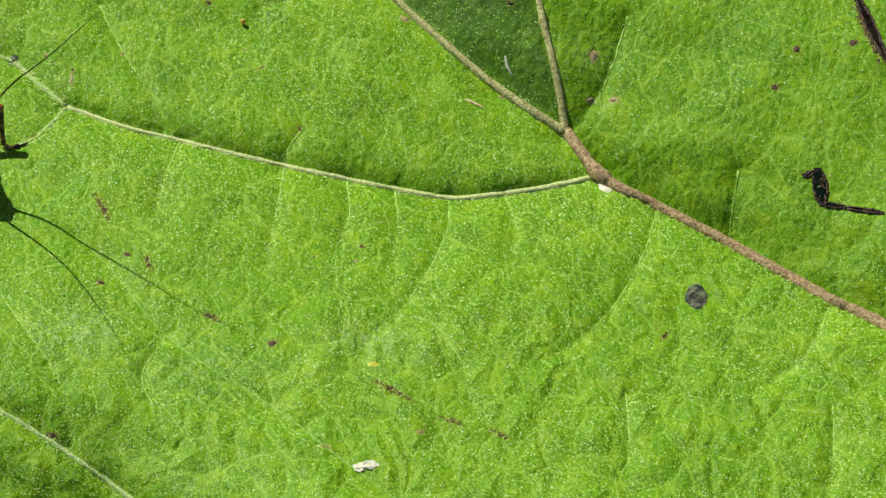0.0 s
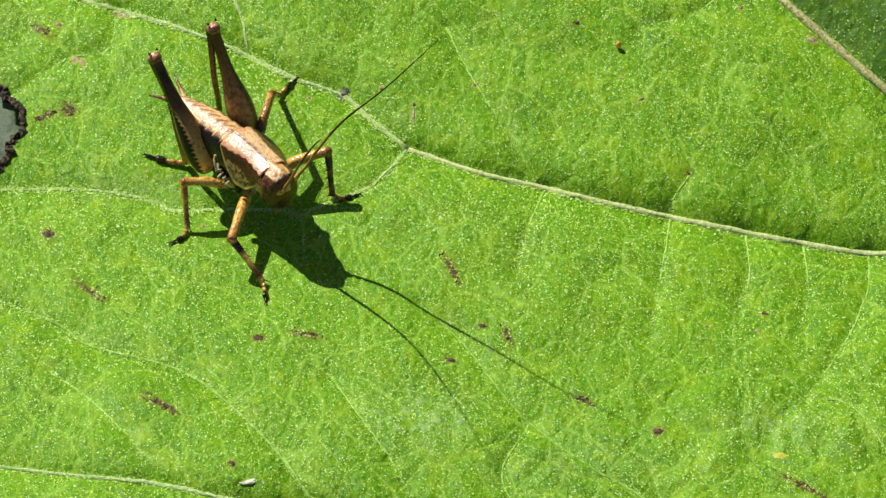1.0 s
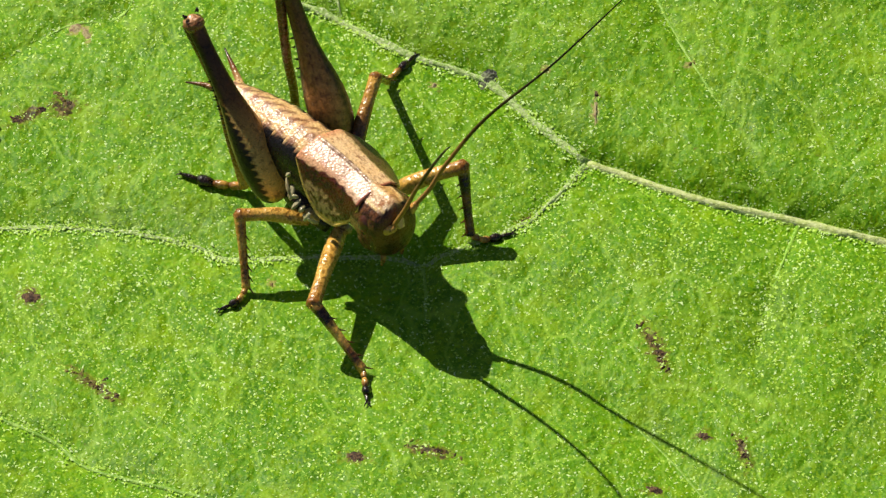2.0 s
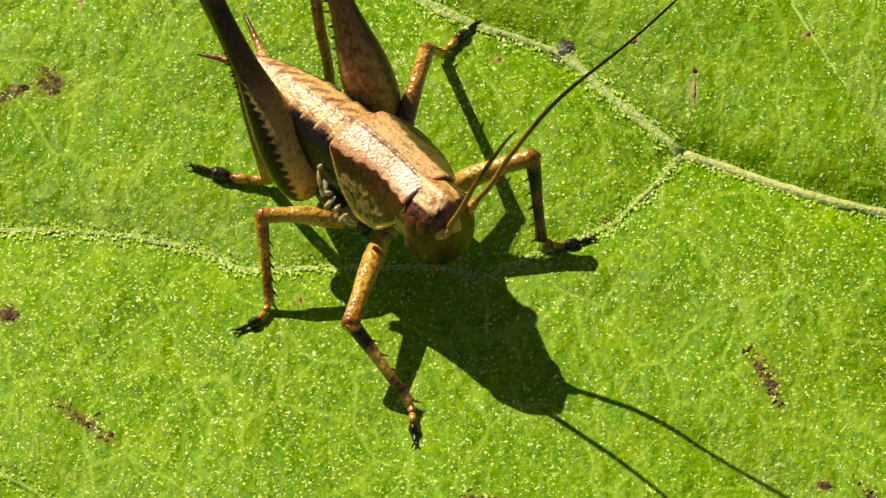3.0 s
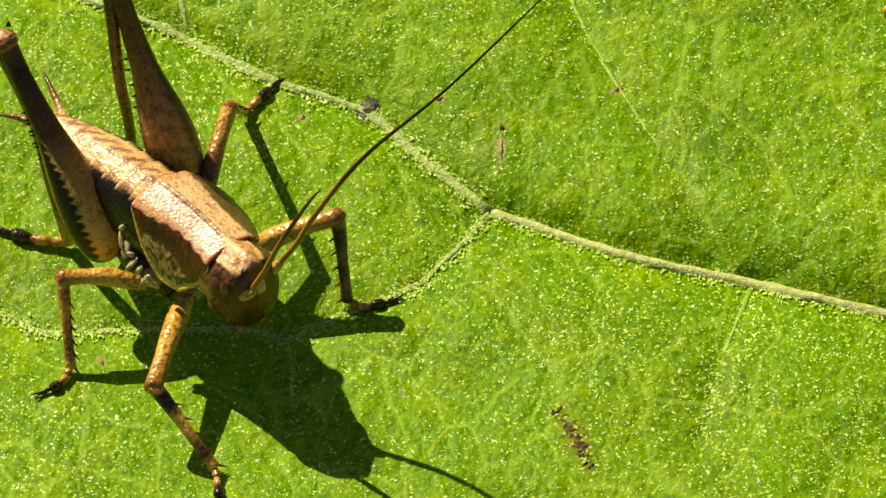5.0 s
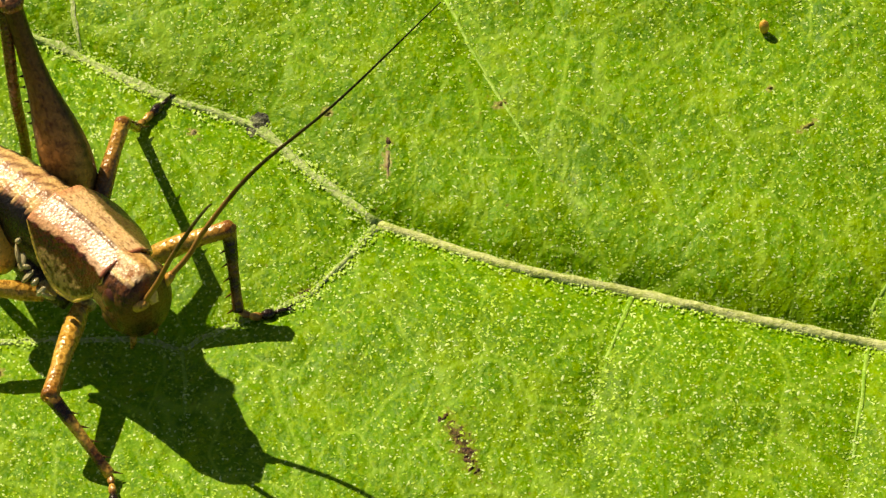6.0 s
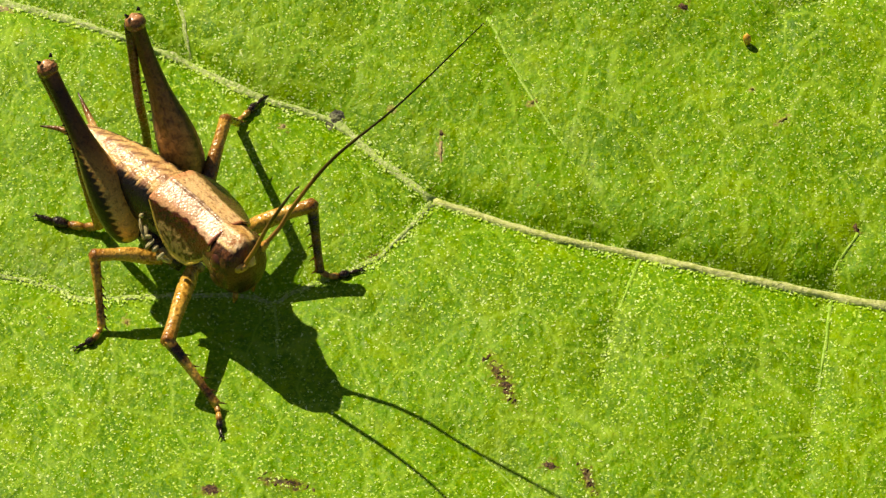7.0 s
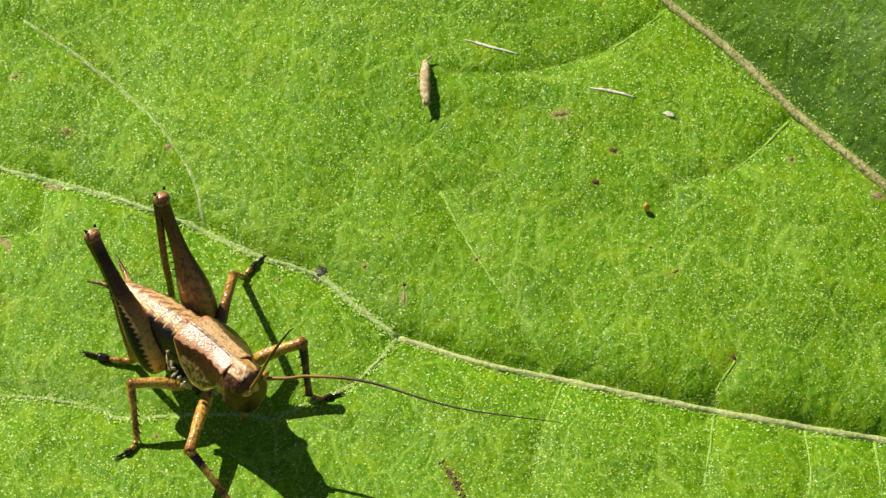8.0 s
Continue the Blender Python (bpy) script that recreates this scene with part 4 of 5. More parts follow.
def build_cricket():
    ox, oy, oz = seat(*ROOT)
    bug = tagged(new("bush_cricket"), "brown bush cricket with raised hind legs standing on the leaf", "insect")
    home = pose(ox * MM, oy * MM, oz * MM, 0, 0, HEADING)
    bug.matrix_world = home
    inv = home.inverted()

    def at(px, py, lift=0.1):
        """A place on the leaf in the cricket's space, in mm."""
        q = inv @ (Vector(seat(px, py, lift)) * MM)
        return np.array(q) / MM

    # abdomen: overlapping plates
    abdomen = mesh_ob("abdomen", *tube(spline([(1.2, mid(1), 5.9), (-4, mid(-4), 5.7), (-8.2, 0, 6.0)], 14) * MM, np.array([1.7, 1.9, 1.7, 1.2, 0.4]) * MM, 14)[:2],
                      M_BODY, bug, "tan plated abdomen with dark flanks", tint=[srgb(44, 30, 18)] * (14 * 14))
    edges = np.linspace(1.6, -8.1, 10)
    for i in range(9):
        x0, x1 = edges[i] + 0.15, edges[i + 1] - 0.12
        def ring(x, k):
            u = (1.6 - x) / 9.7
            wd = float(np.interp(u, [0, 0.25, 0.55, 0.8, 1], [1.78, 1.98, 1.86, 1.35, 0.72]))
            top = float(np.interp(u, [0, 0.25, 0.6, 1], [8.05, 8.15, 7.7, 6.75]))
            low = float(np.interp(u, [0, 0.4, 1], [3.8, 3.7, 5.3]))
            c = (top + low) / 2
            return (x, wd * k, c + (top - c) * k, c + (low - c) * k, mid(x))
        def colour(x, a, y, z, x0=x0, x1=x1):
            u = (x0 - x) / (x0 - x1)
            s = math.sin(a)
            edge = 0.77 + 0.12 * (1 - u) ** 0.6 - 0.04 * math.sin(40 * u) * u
            col = lerp(srgb(228, 188, 152), srgb(224, 178, 126), max(y, -y - 0.5) * 2.2)
            col = lerp(col, srgb(246, 206, 140), 1 - abs(s - edge - 0.06) / 0.14)
            col = lerp(col, srgb(176, 124, 92), 0.7 * max(0.0, 4 * fleck(3 * x + 50, 3 * y + 50) - 2.2))
            if 0.0 < y < 0.66 and (u + 0.9 * y) % 1.0 > 0.68:   # dark dashes beside the middle line
                col = lerp(col, srgb(124, 78, 52), 0.75)
            if -0.5 < y < -0.1 and (u - 0.6 * y) % 1.0 > 0.78:
                col = lerp(col, srgb(150, 112, 98), 0.6)
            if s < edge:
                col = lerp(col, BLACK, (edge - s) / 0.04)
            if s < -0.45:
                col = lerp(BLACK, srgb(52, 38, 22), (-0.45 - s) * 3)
            return col
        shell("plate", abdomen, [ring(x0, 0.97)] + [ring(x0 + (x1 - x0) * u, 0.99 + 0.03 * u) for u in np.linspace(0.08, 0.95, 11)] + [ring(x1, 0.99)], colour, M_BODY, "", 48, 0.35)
    for y, tip in ((-0.55, (-10.6, -1.75, 6.0)), (0.55, (-10.9, 1.5, 6.6))):
        limb("cercus", bug, [(-7.9, y, 6.2), ((-7.9 + tip[0]) / 2, (y + tip[1]) / 2, 6.4), tip], [0.27, 0.19, 0.05], [TAN, BROWN, DARK], M_LEG, "pointed brown tail feeler", 8)

    # pronotum: a saddle with hanging side flaps
    nu, nv = 48, 120
    verts, tint = [], []
    def saddle(u, v):
        a = abs(v)
        q = max(0.0, (a - 0.5) / 0.5)
        x = 0.0 + 5.4 * u + 0.35 * (1 - u) ** 2 * q
        half = 1.72 - 0.32 * u - 0.12 * math.sin(math.pi * u)
        top = 8.5 + 0.12 * math.sin(math.pi * u) - 0.3 * u * u
        low = float(np.interp(u, [0, 0.2, 0.45, 0.7, 0.9, 1.0], [7.45, 6.1, 4.95, 5.0, 6.0, 7.3]))
        z0 = top - 0.42 - 0.186
        if a < 0.5:
            p = a / 0.5
            y, z = half * p, top + 0.07 * math.exp(-(p / 0.06) ** 2) - 0.42 * p - 0.19 * max(0, p - 0.72) ** 2 / 0.08
        else:
            swell = 0.06 + 0.94 * math.sin(math.pi * min(max(u, 0.01), 0.99)) ** 0.7
            y = half + swell * (0.68 * math.sin(q * 1.7) if v < 0 else 1.45 * (1 - (1 - q) ** 2.2))
            z = z0 + (low + (0 if v < 0 else 1.1 * swell) - z0) * q
        return x, math.copysign(y, v) + mid(x), z
    for i in range(nu):
        for j in range(nv):
            u, v = i / (nu - 1), j / (nv - 1) * 2 - 1
            verts.append(np.array(saddle(u, v)) * MM)
            a = abs(v)
            col = lerp(srgb(246, 216, 192), srgb(240, 200, 146), 0.5 + 7 * v)
            if v < -0.2:
                col = lerp(col, srgb(234, 180, 136), (-0.2 - v) * 5 * (1.3 - u))
            col = lerp(srgb(222, 148, 104), col, 0.2 + u / 0.16)
            if v > 0.05:                                     # rows of small brown flecks
                col = lerp(col, srgb(150, 96, 56), 0.8 * max(0.0, 4 * fleck(30 * u, 60 * v) - 2.5))
            if v <= 0.05:                                    # rosy clouds and grey flecks
                col = lerp(col, srgb(214, 150, 128), 0.7 * max(0.0, 3 * fleck(9 * u + 40, 16 * v + 40) - 1.6))
                col = lerp(col, srgb(150, 110, 90), 0.8 * max(0.0, 4 * fleck(40 * u + 7, 70 * v + 7) - 2.9))
            if -0.05 < v < 0.01 and u > 0.1:
                col = lerp(srgb(110, 70, 52), col, 0.15 + 0.5 * abs(math.sin(23 * u)))
            elif 0.01 <= v < 0.05:
                col = lerp(col, srgb(240, 206, 152), 0.7)
            if u > 0.965:
                col = lerp(col, srgb(170, 76, 52), 0.8)
            edge = 0.47 + 0.03 * math.sin(7 * u + 0.4) + 0.015 * math.sin(41 * u)
            if a > edge:
                q = (a - edge) / (1 - edge)
                patch = lerp(srgb(196, 156, 108), srgb(88, 48, 30), 5 * fleck(26 * u, 13 * q) - 1.9)
                flap = lerp(lerp(srgb(92, 38, 22), srgb(54, 24, 14), 4 * fleck(22 * u + 9, 12 * q) - 1.5), patch, (q - 0.70 + 0.36 * math.sin(math.pi * min(u * 1.15, 1))) / 0.08)
                flap = lerp(flap, srgb(86, 36, 20), (u - 0.78) / 0.06)
                if v > 0:
                    flap = lerp(srgb(112, 88, 46), srgb(70, 50, 26), q)
                col = lerp(col, flap, (a - edge) / 0.02)
            if a > 0.93:
                col = lerp(col, YELLOW, (a - 0.93) / 0.03)
            tint.append(col)
    faces = [(i * nv + j, i * nv + j + 1, (i + 1) * nv + j + 1, (i + 1) * nv + j) for i in range(nu - 1) for j in range(nv - 1)]
    pron = mesh_ob("pronotum", verts, faces, M_BODY, bug, "pinkish tan saddle shield with dark side flaps", tint)
    k = pron.modifiers.new("thick", "SOLIDIFY")
    k.thickness, k.offset = 0.14 * MM, 0
    for side in (-1, 1):
        p = [saddle(0, side * v) for v in np.linspace(0.55, 1, 8)] + [saddle(u, side) for u in np.linspace(0.08, 0.92, 16)] + [saddle(1, side * v) for v in np.linspace(1, 0.5, 8)]
        v, f, _, along = tube(np.array(p) * MM, np.array([0.06, 0.12, 0.17, 0.15, 0.07, 0.03]) * MM, 8)
        mesh_ob("rim", v, f, M_BODY, pron, "yellow edge of the side flap", [YELLOW] * len(v))
    # chest under the saddle
    mesh_ob("chest", *tube(spline([(0.2, mid(0), 5.6), (3, mid(3), 5.7), (5.6, mid(5.6), 5.8)], 12) * MM, np.array([1.7, 1.85, 1.55, 1.2]) * MM, 14)[:2], M_BODY, bug,
            "dark brown chest", tint=[srgb(54, 40, 24)] * (12 * 14))
    limb("flank", bug, [(-3.65, -0.23, 4.3), (-1.35, -0.58, 3.7), (0.35, -0.53, 3.1), (1.85, -0.13, 2.5)], [0.4, 0.95, 1.0, 0.6], [srgb(40, 27, 16), srgb(52, 38, 22), srgb(44, 30, 17)], M_BODY,
         "dark soft skin below the shield", 16)
    rng = np.random.default_rng(5)
    for i in range(9):                                       # pale folds of skin above the leg roots
        u = i / 8
        x, y, z = -0.45 + 2.7 * u, -1.7 - 0.35 * math.sin(3 * u) + rng.uniform(-0.3, 0.2), 5.9 - 1.75 * u + rng.uniform(-0.3, 0.3)
        bm = bmesh.new()
        bmesh.ops.create_icosphere(bm, subdivisions=2, radius=0.34 * MM)
        me = bpy.data.meshes.new("fold")
        bm.to_mesh(me)
        bm.free()
        me.materials.append(M_LEG)
        c = me.color_attributes.new("tint", "FLOAT_COLOR", "POINT")
        c.data.foreach_set("color", np.array([srgb(184, 176, 136)] * len(me.vertices), dtype=np.float32).ravel())
        me.polygons.foreach_set("use_smooth", [True] * len(me.polygons))
        ob = new("fold", me)
        ob.parent = bug
        ob.matrix_basis = pose(x * MM, y * MM, z * MM, 60 * math.sin(5 * i), 35 * math.cos(3 * i), 40 * i) @ Matrix.Diagonal((rng.uniform(0.3, 0.6), rng.uniform(0.4, 0.9), rng.uniform(0.7, 1.6), 1))

    # head
    def face(x, a, y, z):
        """Pale crown with brown lines, dark patches before the feelers, mottled brown cheeks; the face's shade is
        painted into the browns.
        """
        col = lerp(srgb(246, 214, 178), srgb(224, 172, 106), 0.5 + 1.2 * y)
        col = lerp(col, srgb(170, 112, 70), 0.85 * max(0.0, 4 * fleck(5 * x, 5 * y) - 2.3))
        if abs(y - 0.1) < 0.07:
            col = lerp(col, srgb(244, 208, 160), 0.8)
        rim = abs(y) - 0.98 + 0.25 * max(0.0, x - 6.2)      # edge of the crown
        if -0.14 < rim < 0.02:
            col = lerp(col, srgb(244, 206, 140), 0.85)
        col = lerp(col, lerp(srgb(116, 72, 44), srgb(60, 34, 20), 4 * fleck(6 * x + 30, 5 * z) - 1.4), max(rim / 0.08, (6.35 - z) / 0.3))
        for side in (-1, 1):
            if math.hypot((x - 7.12) / 0.17, (y - 0.72 * side) / 0.34) < 1 + 0.2 * math.sin(9 * y) and z > 5.6:
                col = srgb(30, 14, 9)
        if x > 7.0:                                          # brow between the feelers, its shade painted in brown
            col = lerp(col, srgb(112, 66, 38), (x - 7.0) / 0.2)
        # left cheek, darkened in colour for the shade on it
        if y > 0.75 and z < 7.4:
            col = lerp(col, srgb(92, 54, 30), 0.9)
        # lower face: mottled brown, made darker to hold its shade
        if z < 5.9:
            col = lerp(col, lerp(srgb(92, 56, 32), srgb(50, 28, 17), 4 * fleck(6 * x, 6 * y + 20) - 1.4), (5.9 - z) / 0.5)
        if y < -1.05 and x < 5.9 and z < 6.6:               # pale edge of the cheek
            col = lerp(col, srgb(176, 138, 84), 0.8)
        if z < 3.9:
            col = lerp(col, srgb(120, 88, 40), 3.9 - z)
        return col
    rings = []
    for u in np.linspace(0, 1, 40):
        x = 4.9 + 2.75 * u
        k = math.sqrt(max(0.0, 1 - max(0, (u - 0.42) / 0.58) ** 3.2))
        rings.append((x, 0.25 + 1.5 * k, 5.2 + (2.85 + 0.05 * u) * (0.25 + 0.75 * k), 5.4 - (0.6 + 1.1 * min(1, u * 1.6)) * (0.2 + 0.8 * k), mid(x)))
    head = shell("head", bug, rings, face, M_HEAD, "mottled brown head with pale crown lines", 64)
    for side, ex, ez in ((-1, 6.1, 6.45), (1, 6.1, 6.45)):
        bm = bmesh.new()
        bmesh.ops.create_uvsphere(bm, u_segments=18, v_segments=12, radius=0.8 * MM)
        me = bpy.data.meshes.new("eye")
        bm.to_mesh(me)
        bm.free()
        me.materials.append(M_EYE)
        c = me.color_attributes.new("tint", "FLOAT_COLOR", "POINT")
        c.data.foreach_set("color", np.array([srgb(86, 48, 32)] * len(me.vertices), dtype=np.float32).ravel())
        me.polygons.foreach_set("use_smooth", [True] * len(me.polygons))
        ob = new("eye", me)
        ob.parent = head
        ob.matrix_basis = pose(ex * MM, (side * 1.28 + mid(ex)) * MM, ez * MM) @ Matrix.Diagonal((0.9, 0.75, 1.1, 1))
        tagged(ob, "dark brown compound eye")
    limb("crown_knob", head, [(6.7, mid(7), 7.0), (7.3, mid(7), 6.95), (7.75, mid(7), 6.6)], [0.5, 0.46, 0.2], [srgb(236, 190, 124)] * 2, M_BODY, "pale knob between the feelers")
    limb("feeler_base", head, [(7.05, -0.15, 6.55), (7.4, 0.05, 6.65), (7.75, 0.35, 7.0)], [0.24, 0.32, 0.3, 0.2], [OCHRE, srgb(214, 160, 84)], M_LEG, "pale thick base of a feeler")
    limb("feeler_base", head, [(6.75, 1.75, 6.5), (7.05, 1.95, 6.8), (7.3, 2.35, 7.4)], [0.24, 0.32, 0.3, 0.2], [OCHRE, srgb(206, 156, 80)], M_LEG, "pale thick base of a feeler")
    limb("cheek", head, [(5.4, -1.3 + mid(6), 5.8), (6.0, -1.25 + mid(6), 4.9), (6.2, -0.9 + mid(6), 4.1)], [0.3, 0.5, 0.45, 0.25], [srgb(150, 112, 66), srgb(84, 50, 28), srgb(110, 76, 40)], M_HEAD)
    for y, z0 in ((-0.5, 3.6), (0.4, 3.5)):
        limb("palp", head, [(6.4, y + mid(7), 4.2), (6.8, y * 1.5 + mid(7), 3.6), (6.75, y * 1.7 + mid(7), 3.0)], [0.2, 0.17, 0.18, 0.09], [BROWN, srgb(170, 122, 60), BROWN], M_LEG, "brownish mouth feeler", 8)
    limb("jaw", head, [(6.4, -0.3 + mid(7), 4.5), (6.7, mid(7), 4.2), (6.5, 0.3 + mid(7), 3.9)], [0.6, 0.65, 0.3], [srgb(70, 40, 22), DARK], M_HEAD)

    for ob in (pron, *pron.children, head, *head.children):
        lean(ob)

    # front and middle legs: thigh, shin, foot
    def leg(name, root, knee, ankle, heel, toe, thick, dark, side, n_spines, skin=(OCHRE, srgb(216, 166, 76), OCHRE, srgb(180, 124, 54))):
        base = new(name)
        base.parent = bug
        root, knee = np.array(root, float), np.array(knee, float)
        ankle, heel, toe = at(*ankle, 0.42), at(*heel, 0.26), at(*toe, 0.16)
        limb("hip", base, [root + (0, 0.55 * (1 if root[1] < 0 else -1), 0.35), root], [0.5, 0.62, 0.45], [GREY, OCHRE], M_LEG)
        bend = (root + knee) / 2 + (0, 0, 0.25)
        limb("thigh", base, [root, bend, knee], [0.42 * thick, 0.56 * thick, 0.5 * thick, 0.42 * thick, 0.45 * thick], skin, M_LEG, "ochre brown thigh", 12)
        ahead = 0.42 * thick * (knee - root) / np.linalg.norm(knee - root)
        limb("knee", base, [knee - ahead, knee - 0.1 * ahead, knee + ahead], [0.3 * thick, 0.44 * thick, 0.47 * thick, 0.42 * thick, 0.06], [srgb(180, 124, 54), srgb(150, 96, 44)], M_LEG, "", 14, n=16)
        shin = [knee, knee * 0.72 + ankle * 0.28 + (0, 0, 0.1), ankle]
        limb("shin", base, shin, [0.40 * thick, 0.34 * thick, 0.28 * thick, 0.26 * thick, 0.3 * thick], dark, M_LEG, "banded brown shin", 10)
        spines(base, shin, n_spines, 0.75, side)
        foot(base, ankle, heel, toe)
        return base

    band = [OCHRE, DARK, BLACK, OCHRE, OCHRE, BROWN, DARK, OCHRE]
    plain = [OCHRE, srgb(180, 122, 52), OCHRE, srgb(180, 122, 52), BROWN, OCHRE]
    leg("front_leg", (2.75, -0.15, 2.8), (6.8, -5.3, 3.2), (-16.95, -4.6), (-16.8, -5.8), (-16.7, -6.9), 1.05, band, (0.3, 0.9, 0.1), 5)
    leg("front_leg", (2.16, 4.0, 2.7), (4.66, 7.9, 4.7), (-10.5, 6.5), (-9.6, 6.25), (-8.0, 6.8), 1.05, [OCHRE, DARK, BLACK, BROWN, DARK, BROWN, DARK], (-0.6, -0.7, 0), 5)
    leg("middle_leg", (1.05, -1.25, 3.1), (-1.4, -4.7, 3.75), (-24.2, 2.2), (-24.7, 1.3), (-25.7, 0.7), 0.95, plain, (0.9, 0.3, 0), 6)
    leg("middle_leg", (0.2, 2.6, 4.6), (-2.7, 6.9, 7.2), (-15.7, 19.4), (-15.2, 20.2), (-14.0, 21.8), 0.95, [OCHRE, BROWN, OCHRE, BROWN], (0.5, 0.8, 0), 3, (srgb(88, 56, 30), srgb(104, 68, 36), srgb(190, 138, 66), OCHRE))

    # hind legs: swollen thigh held high, long spiny shin
    def hind(root, knee, shin, ankle, heel, toe, side, n):
        base = new("hind_leg")
        base.parent = bug
        root, knee = np.array(root, float), np.array(knee, float)
        ankle, heel, toe = at(*ankle, 0.45), at(*heel, 0.28), at(*toe, 0.18)
        face_up = (0.62, 0.785, 0.1)
        thigh = [root, root * 0.72 + knee * 0.28 + (0.1, 0, 0.1), root * 0.35 + knee * 0.65, knee]
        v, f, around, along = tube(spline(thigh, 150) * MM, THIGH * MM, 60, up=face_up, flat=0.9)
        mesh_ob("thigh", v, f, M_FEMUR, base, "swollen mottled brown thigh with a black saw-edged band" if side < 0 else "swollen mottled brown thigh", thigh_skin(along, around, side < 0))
        p = spline(thigh, 61)
        for i in range(n):                                   # dark teeth along the back edge
            q = p[8 + int(34 * i / n)]
            w = float(np.interp(i / n, [0, 0.3, 1], [0.9, 1.2, 0.6]))
            a = q - np.array(face_up) * w * 0.97
            v, f, _, along = tube(np.array([a, a - np.array((0.17, 0.2, 0.05))]) * MM, np.array([0.09, 0.015]) * MM, 5)
            mesh_ob("tooth", v, f, M_LEG, base, "", blend((DARK, BLACK), along))
        limb("knee", base, [knee + (0.35, 0, -0.55), knee, knee + (-0.2, 0, 0.35)], [0.5, 0.68, 0.68, 0.58, 0.12], [BROWN, srgb(150, 98, 62), srgb(196, 146, 104)], M_LEG, "rounded pale brown knee", 14)
        for k in (-1, 1):
            q = knee + np.array((-0.1, 0.42 * k, 0.42))
            v, f, _, along = tube(np.array([q, q + (-0.16, 0.12 * k, 0.2)]) * MM, np.array([0.16, 0.05]) * MM, 7)
            mesh_ob("knee_lobe", v, f, M_LEG, base, "", blend((DARK, BLACK), along))
        shin = [knee + (-0.15, -0.3, -0.3)] + [np.array(q, float) for q in shin] + [ankle]
        limb("shin", base, shin, [0.34, 0.32, 0.30, 0.28, 0.34], [DARK, BROWN, srgb(112, 70, 36), srgb(140, 92, 44), BROWN, OCHRE], M_LEG, "long dark brown spiny shin", 10, n=36)
        spines(base, shin, 15, 0.42, (-0.7, -0.7, 0), start=0.12)
        spines(base, shin, 8, 0.35, (-0.6, 0.8, 0), start=0.2)
        foot(base, ankle, heel, toe, 0.26)

    hind((-1.37, -1.77, 3.1), (-9.4, -1.9, 12.6), [(-7.6, -1.6, 8.0), (-6.4, -1.6, 4.3)], (-24.4, 10.6), (-26.2, 11.0), (-28.3, 11.9), -1, 22)
    hind((-1.6, 3.3, 4.4), (-6.6, 3.0, 15.8), [(-5.9, 2.4, 11.6), (-5.9, 2.6, 9.0), (-6.0, 3.1, 5.4)], (-21.2, 14.0), (-20.4, 14.6), (-19.4, 15.2), 1, 10)

    # feelers
    def feeler(points, radii):
        """A thread-like feeler round its root at the origin, with short rings near the root."""
        p = spline(points, 70) + LIFT * raised(7.0)
        v, f, _, along = tube((p - p[0]) * MM, np.array(radii) * MM, 7)
        col = blend([srgb(170, 128, 64), srgb(150, 112, 56), srgb(70, 52, 26), srgb(40, 30, 20), srgb(34, 28, 20), srgb(30, 26, 20)], along)
        dark = (np.sin(along * 420) > 0.55)[:, None] & (along < 0.6)[:, None]
        col = np.where(dark, col * np.array((0.45, 0.45, 0.45, 1)), col)
        ob = mesh_ob("feeler", v, f, M_FEELER, bug, "long thin dark feeler", col)
        ob.matrix_basis = Matrix.Translation(Vector(p[0]) * MM)
        return ob, p[0]
    left = feeler(LEFT_FEELER, [0.16, 0.14, 0.12, 0.10, 0.08, 0.065, 0.05, 0.03])
    right = feeler(RIGHT_FEELER, [0.16, 0.14, 0.12, 0.10, 0.08, 0.065, 0.05, 0.03])
    return bug, left, right


LEFT_FEELER = [(7.0, 1.9, 6.7), (7.6, 3.1, 8.4), (8.0, 4.0, 10.2), (9.8, 5.8, 14.7), (13.8, 8.1, 21.5), (17.4, 11.8, 29.0)]
RIGHT_FEELER = [(7.5, 0.3, 6.8), (8.2, 0.7, 8.6), (9.0, 1.1, 11.0), (10.5, 1.2, 14.2), (12.4, 0.6, 17.4), (14.5, -0.6, 20.4), (16.7, -2.1, 23.4)]

ground()
lower_leaf()
build_leaf()
husk(-0.7, 40.3)
egg(16.8, 25.9)
fibre("dry_fibre", [(2.6, 45.3), (4.7, 44.4), (7.0, 43.5)], 0.08, M_WHITE, "thin pale dry fibre lying on the leaf")
fibre("dry_fibre", [(12.6, 39.6), (14.5, 39.1), (16.3, 38.4)], 0.09, M_WHITE, "thin whitish dry fibre lying on the leaf")
fibre("dry_fibre", [(42.2, 14.6), (43.4, 14.0), (44.6, 13.2)], 0.1, M_HUSK, "short straw-coloured fibre lying on the leaf")
fibre("dry_fibre", [(46.9, 21.4), (47.2, 19.8), (47.7, 18.4)], 0.12, M_WHITE, "short whitish fibre lying on the leaf")
flake(30.4, -41.0, 1.25, 0.75, 20)
flake(-18.0, -29.2, 0.7, 0.3, 10)
flake(58.3, 1.0, 0.9, 0.45, -30)
flake(18.9, 36.5, 0.5, 0.25, -20)
CRICKET, LEFT, RIGHT = build_cricket()


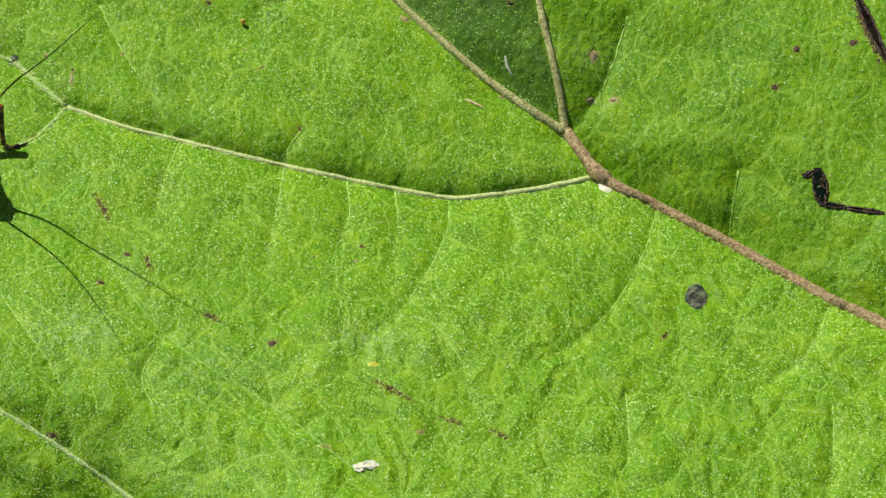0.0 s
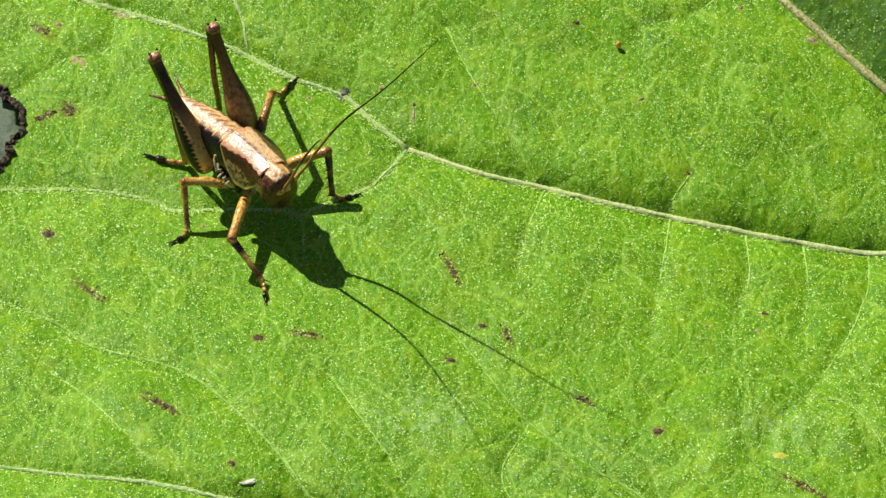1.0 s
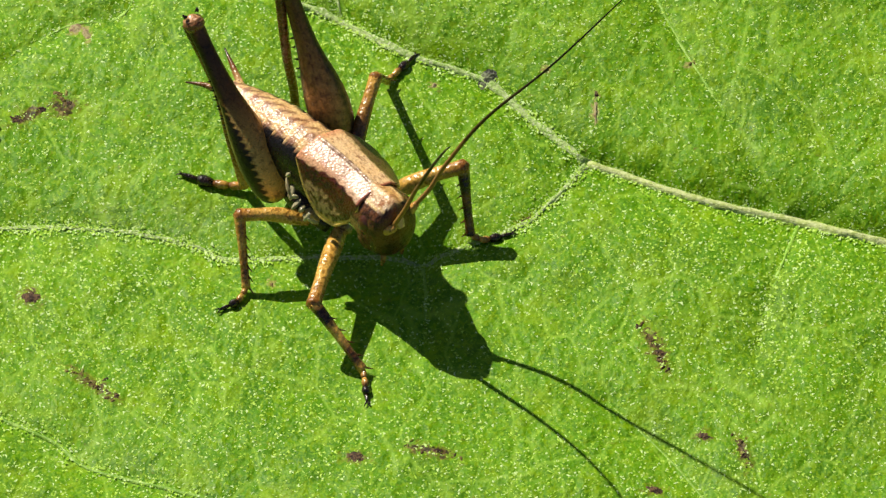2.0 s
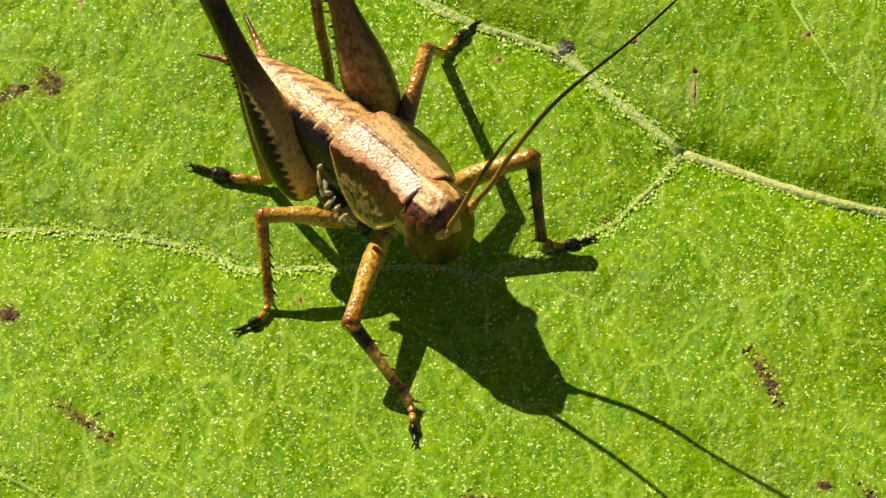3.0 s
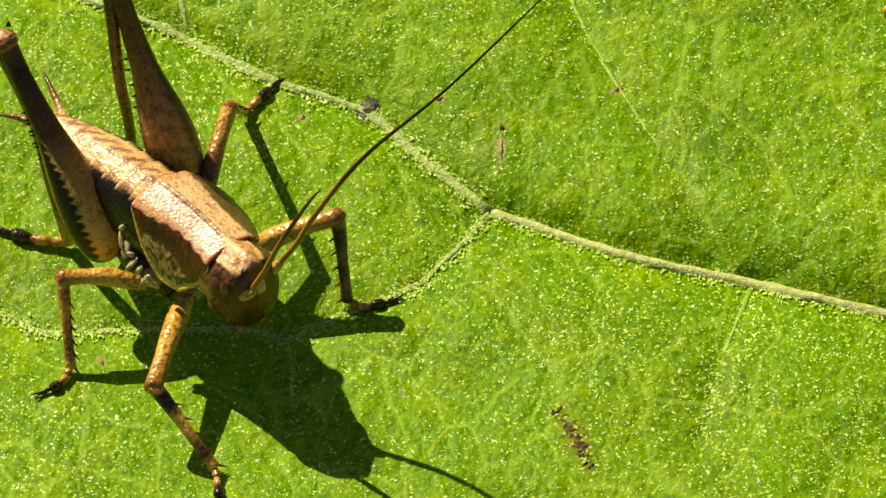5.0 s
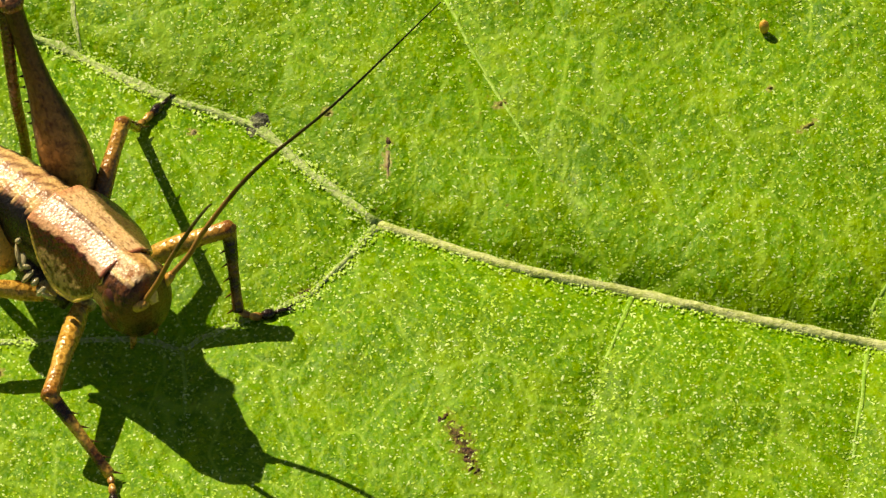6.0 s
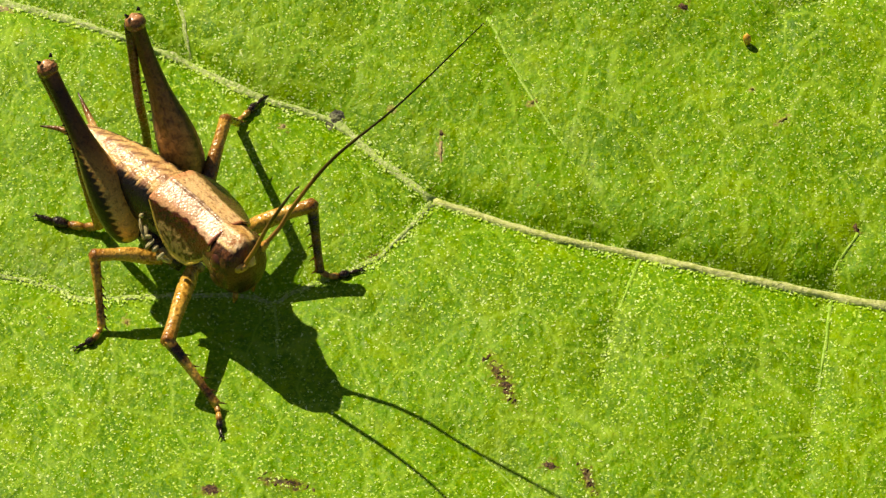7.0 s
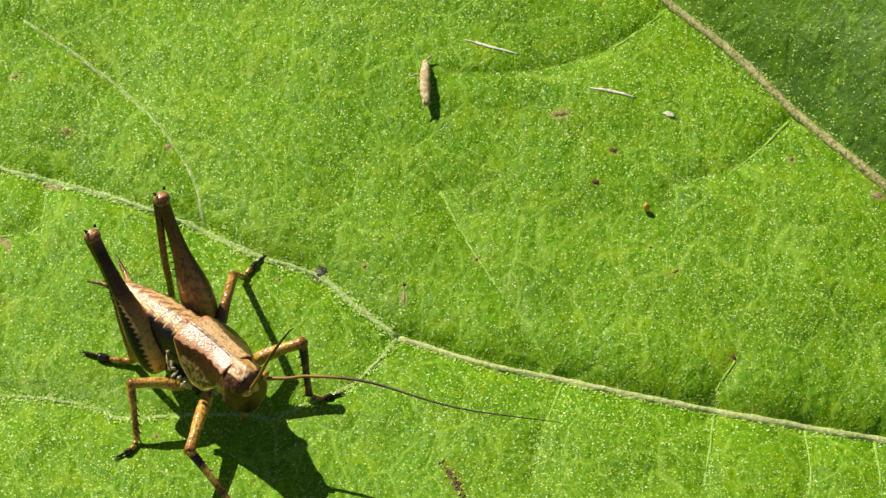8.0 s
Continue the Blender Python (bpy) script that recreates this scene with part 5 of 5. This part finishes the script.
def motions():
    """The left feeler, held up at first, flicks down to the side near the end."""
    ob, root = LEFT
    rest = Matrix.Translation(Vector(root) * MM)
    up = Vector(LEFT_FEELER[-1]) - Vector(LEFT_FEELER[0])
    down = Vector((32.6, 14.7, 13.4)) - Vector(LEFT_FEELER[0])
    turned = rest @ up.rotation_difference(down).to_matrix().to_4x4()
    walk(ob, [(0.0, rest), (7.6, rest), (7.7, turned), (8.0, turned)])
    ob, root = RIGHT
    rest = Matrix.Translation(Vector(root) * MM)
    walk(ob, [(0.0, rest), (8.0, rest)])


motions()
